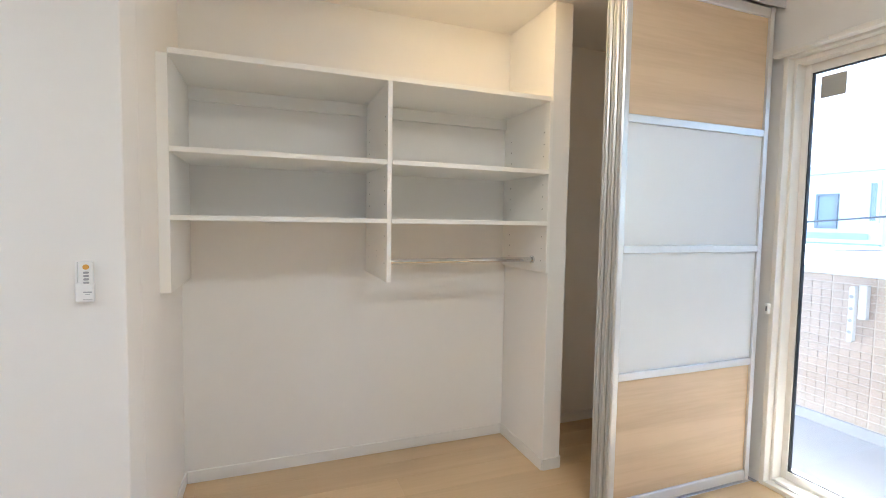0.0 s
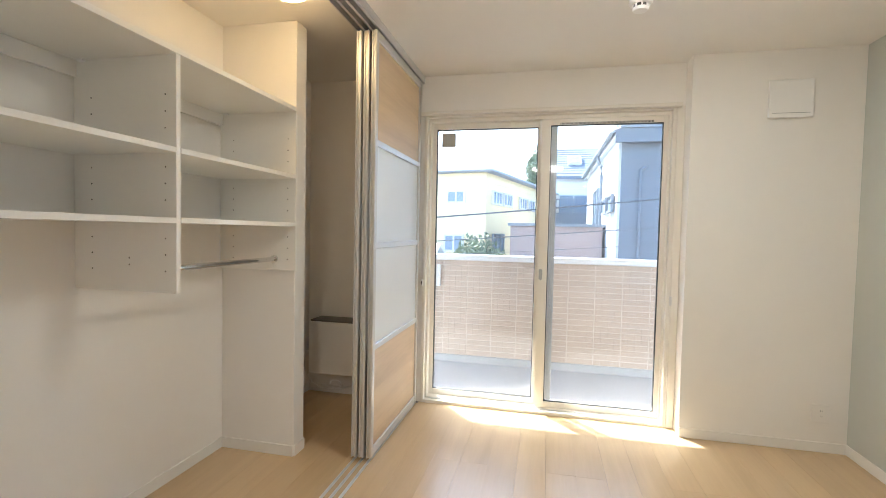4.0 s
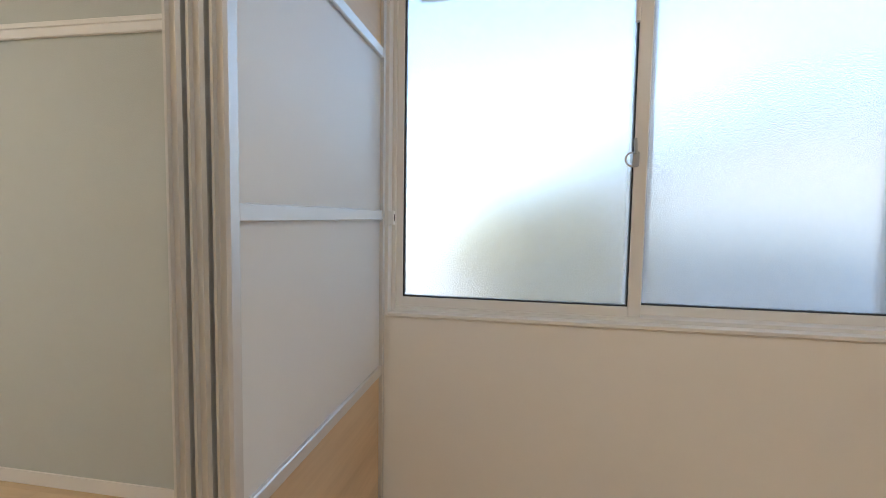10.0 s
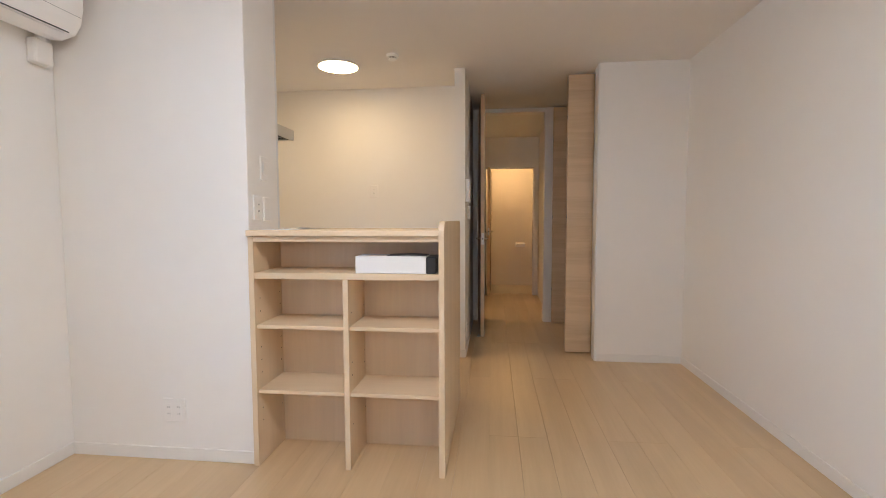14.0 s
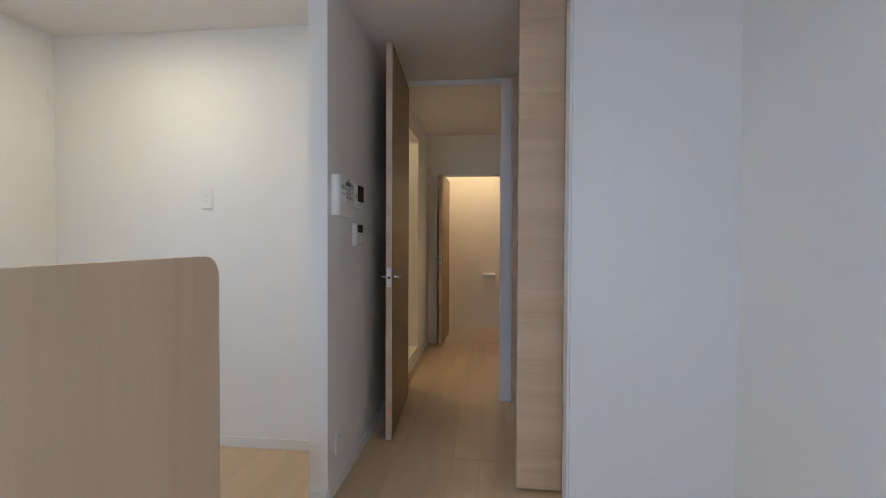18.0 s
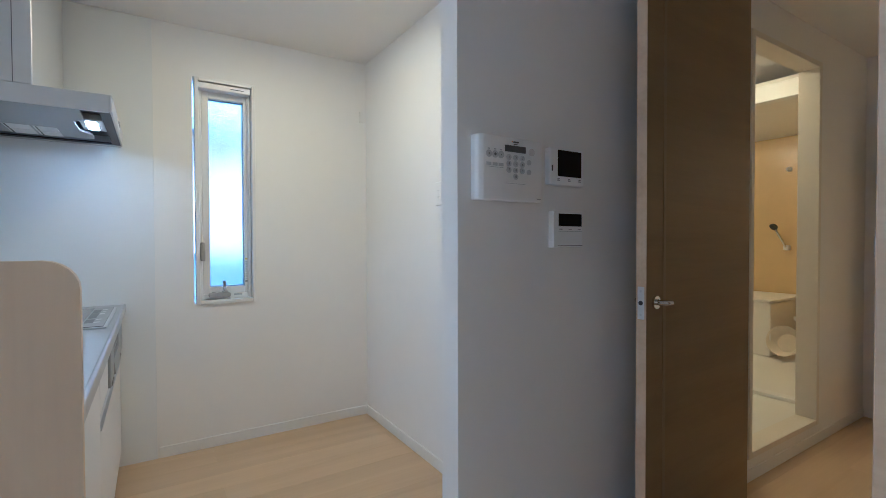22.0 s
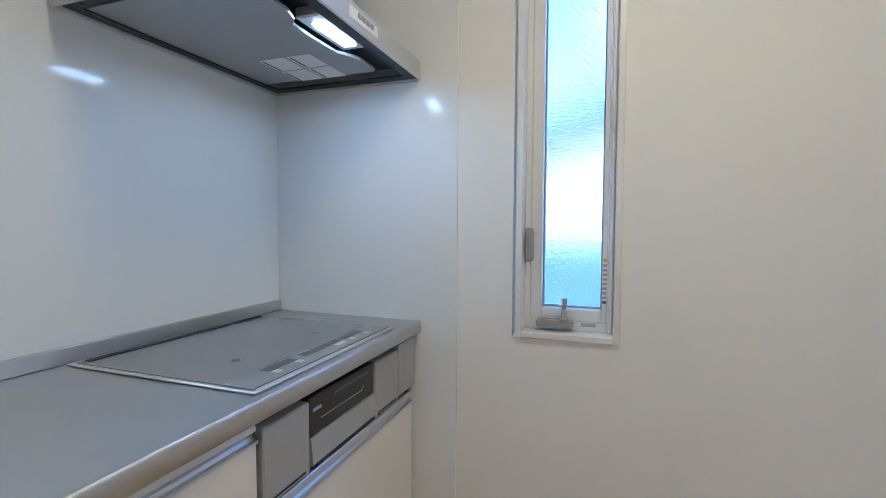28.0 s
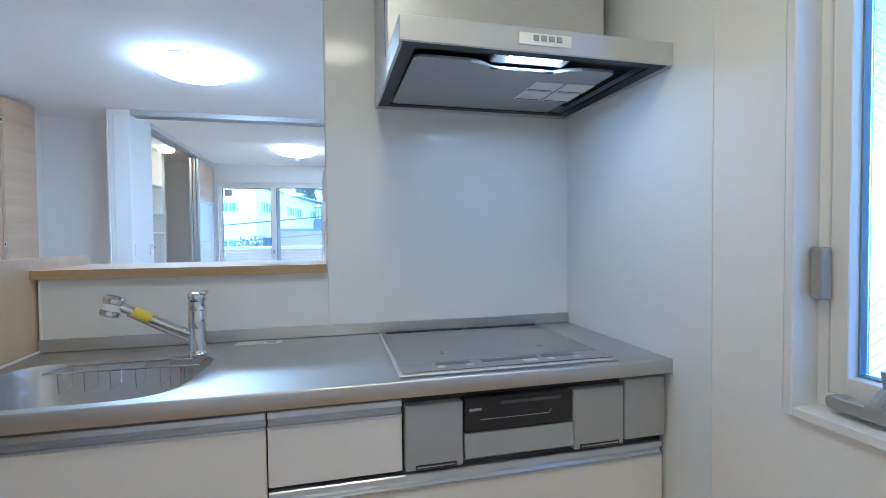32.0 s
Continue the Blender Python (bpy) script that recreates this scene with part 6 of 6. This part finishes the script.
# Invented panel, added to turn the lower part of the kitchen pane blue
gf = thing("added_blue_fence", (-6, -3.4, -3.2), "added blue-grey panel that tints the lower kitchen pane", "fence")
part("panel", box(-9.0, -3.9, -3.5, -3.42, -3.2, 1.05), outer("blue_grey_tint_panel", (0.10, 0.15, 0.23)), gf)
part("coping", box(-9.0, -3.9, -3.53, -3.39, 1.05, 1.10), FRAMEW, gf)
LEAFD = [mat("leaf_green", (0.17, 0.21, 0.12), 0.6, noise_scale=6, noise_amount=0.4), mat("leaf_olive", (0.30, 0.26, 0.13), 0.6, noise_scale=6, noise_amount=0.4)]
def foliage(n, centre, size, leaf, seed, core=0.35):
    """Many small tilted leaf clumps in an uneven crown."""
    rnd = random.Random(seed)
    bm = bmesh.new()
    for _ in range(n):
        u = Vector((rnd.gauss(0, 1), rnd.gauss(0, 1), rnd.gauss(0, 1))).normalized() * (core + (1 - core) * rnd.random() ** 0.5)
        wob = 0.75 + 0.4 * noise.noise(u * 2.3 + Vector((seed, 0, 0)))
        p = Vector(centre) + Vector((u.x * size[0], u.y * size[1], u.z * size[2])) * wob
        q = Euler((rnd.uniform(0, 6.3), rnd.uniform(0, 6.3), rnd.uniform(0, 6.3))).to_matrix()
        s = leaf * rnd.uniform(0.6, 1.3)
        vs = [bm.verts.new(p + q @ Vector(c)) for c in ((-s, 0, 0), (0, -s * 0.45, 0.1 * s), (s, 0, 0), (0, s * 0.45, 0.1 * s))]
        bm.faces.new(vs)
    return bm


def tree(name, x, y, z0, z1, size, n, leaf, m, seed, label):
    t = thing(name, (x, y, z0), label, "tree")
    part("trunk", tube([(x, y, z0), (x + 0.08, y, (z0 + z1) / 2), (x, y + 0.05, z1)], 0.14, 8), outer("bark", (0.12, 0.08, 0.05)), t)
    for k in range(5):
        a = 1.3 * k + seed
        part("limb", tube([(x, y, z1 - 0.3 * size[2]), (x + 0.5 * size[0] * math.cos(a), y + 0.5 * size[1] * math.sin(a), z1 + 0.3 * size[2])], 0.05, 6), outer("bark", (0.12, 0.08, 0.05)), t)
    part("crown", foliage(n, (x, y, z1), size, leaf, seed), m, t)


tree("conifer_tree", 25.6, 1.25, -3.2, 4.0, (0.9, 0.85, 2.4), 3000, 0.13, LEAFD[0], 3, "dark green conifer behind the yellow house")
tree("round_shrub", 9.2, 2.1, -3.2, 0.45, (0.95, 0.85, 0.82), 3400, 0.06, LEAFD[0], 5, "clipped round green shrub below the balcony")
tree("garden_tree", -1.55, -3.6, -3.2, 0.75, (1.0, 0.8, 1.05), 2800, 0.08, LEAFD[1], 7, "olive garden tree behind the frosted window")


def wire(y0, z0, y1, z1, x, r=0.012, sag=0.15):
    t = thing("overhead_cable", (x, y0, z0), "dark overhead cable across the street", "cable", "overhead cables")
    n = 24
    ends = [(y0 + (y1 - y0) * a, z0 + (z1 - z0) * a - sag * math.sin(math.pi * a)) for a in [k / n for k in range(n + 1)]]
    part("cable", tube([(x, y, z) for y, z in ends], r, 6), INK, t)


for y in (14.15, -9.15):
    up = thing("utility_pole", (8.15, y, -3.2), "grey concrete utility pole carrying the overhead cables", "pole", "utility poles")
    part("pole", cyl((8.15, y, -3.2), (8.15, y, 5.5), 0.17, 0.12, 16), GROUT, up, "", 40)
    part("crossarm", box(7.9, 8.4, y - 0.12, y + 0.12, 0.0, 0.06), FRAMED, up)
    part("crossarm", box(7.9, 8.4, y - 0.12, y + 0.12, 2.1, 2.16), FRAMED, up)


wire(14.0, 0.75, -9.0, 2.75, 8.0, 0.016, 0.2)
wire(14.0, 0.30, -9.0, 2.15, 8.0, 0.010, 0.15)
wire(14.0, 0.05, -9.0, 1.75, 8.3, 0.006, 0.12)

# ---- parapet tiles ----
TILEW, TILEH = 0.2255, 0.0492
bm = bmesh.new()
for k in range(4):                         # four small faces to a row piece, with fine scores between them
    bx(bm, -0.005, 0.0, 0.004 + 0.0545 * k, 0.004 + 0.0545 * (k + 1) - 0.0012, 0.004, TILEH - 0.004, 0.0008)
tile_mesh = mesh_of("tile", bm, BALTILE)
rest, count = [], 0
for i in range(18):
    z = 0.0995 + TILEH * i
    for j in range(-19, 13):
        y = 1.351 + TILEW * j
        if not -3.15 < y < 3.95:
            continue
        if -1.3 < y < 2.6 and count < 300:
            ob = new("tile", tile_mesh)
            ob.location, ob.parent = (3.27, y, z), par
            count += 1
        else:
            rest.append((y, z))
bm = bmesh.new()
for y, z in rest:
    a, b, c, d = y + 0.004, y + TILEW - 0.0045, z + 0.004, z + TILEH - 0.004
    vs = [bm.verts.new(p) for p in ((3.265, a, c), (3.265, b, c), (3.265, b, d), (3.265, a, d), (3.2705, a, c), (3.2705, b, c), (3.2705, b, d), (3.2705, a, d))]
    bm.faces.new((vs[3], vs[2], vs[1], vs[0]))
    for k in range(4):
        bm.faces.new((vs[k], vs[(k + 1) % 4], vs[4 + (k + 1) % 4], vs[4 + k]))
ob = part("tile_rest", bm, BALTILE, par)
ob["kind"] = "stuff"

# ---- floor boards ----
board_mesh = {}
def floor_board(x0, x1, y0, y1):
    key = (round(x1 - x0, 3), round(y1 - y0, 3))
    if key not in board_mesh:
        w, d = key
        board_mesh[key] = mesh_of("floor_board", box(0.00013, w - 0.00013, 0.00013, d - 0.00013, -0.014, 0.0, 0.0004), FLOORWOOD)
    ob = new("floor_board", board_mesh[key])
    ob.location = (x0, y0, 0)
    ob.parent = slab


def lay(x0, x1, y0, y1):
    """Boards of two strips, 303 mm wide and 1818 mm long, every other row shifted by half."""
    j0 = math.floor((y0 - 0.012) / 0.303)
    j = j0
    while 0.012 + j * 0.303 < y1:
        for k in range(2):
            a, b = max(y0, 0.012 + j * 0.303 + 0.1515 * k), min(y1, 0.012 + j * 0.303 + 0.1515 * (k + 1))
            if b - a < 0.01:
                continue
            off = 1.49 if j % 2 else 0.58
            i = math.floor((x0 - off) / 1.818)
            while off + i * 1.818 < x1:
                c, d = max(x0, off + i * 1.818), min(x1, off + (i + 1) * 1.818)
                if d - c > 0.01:
                    floor_board(c, d, a, b)
                i += 1
        j += 1


lay(-5.82, E, S, 1.527)
lay(-0.373, E, 1.661, N)
lay(-5.335, -0.373, 1.527, N)
lay(-8.66, -5.821, 0.66, 1.756)
lay(-5.82, -5.336, 1.527, 1.756)
lay(-6.75, -5.336, 1.757, N)
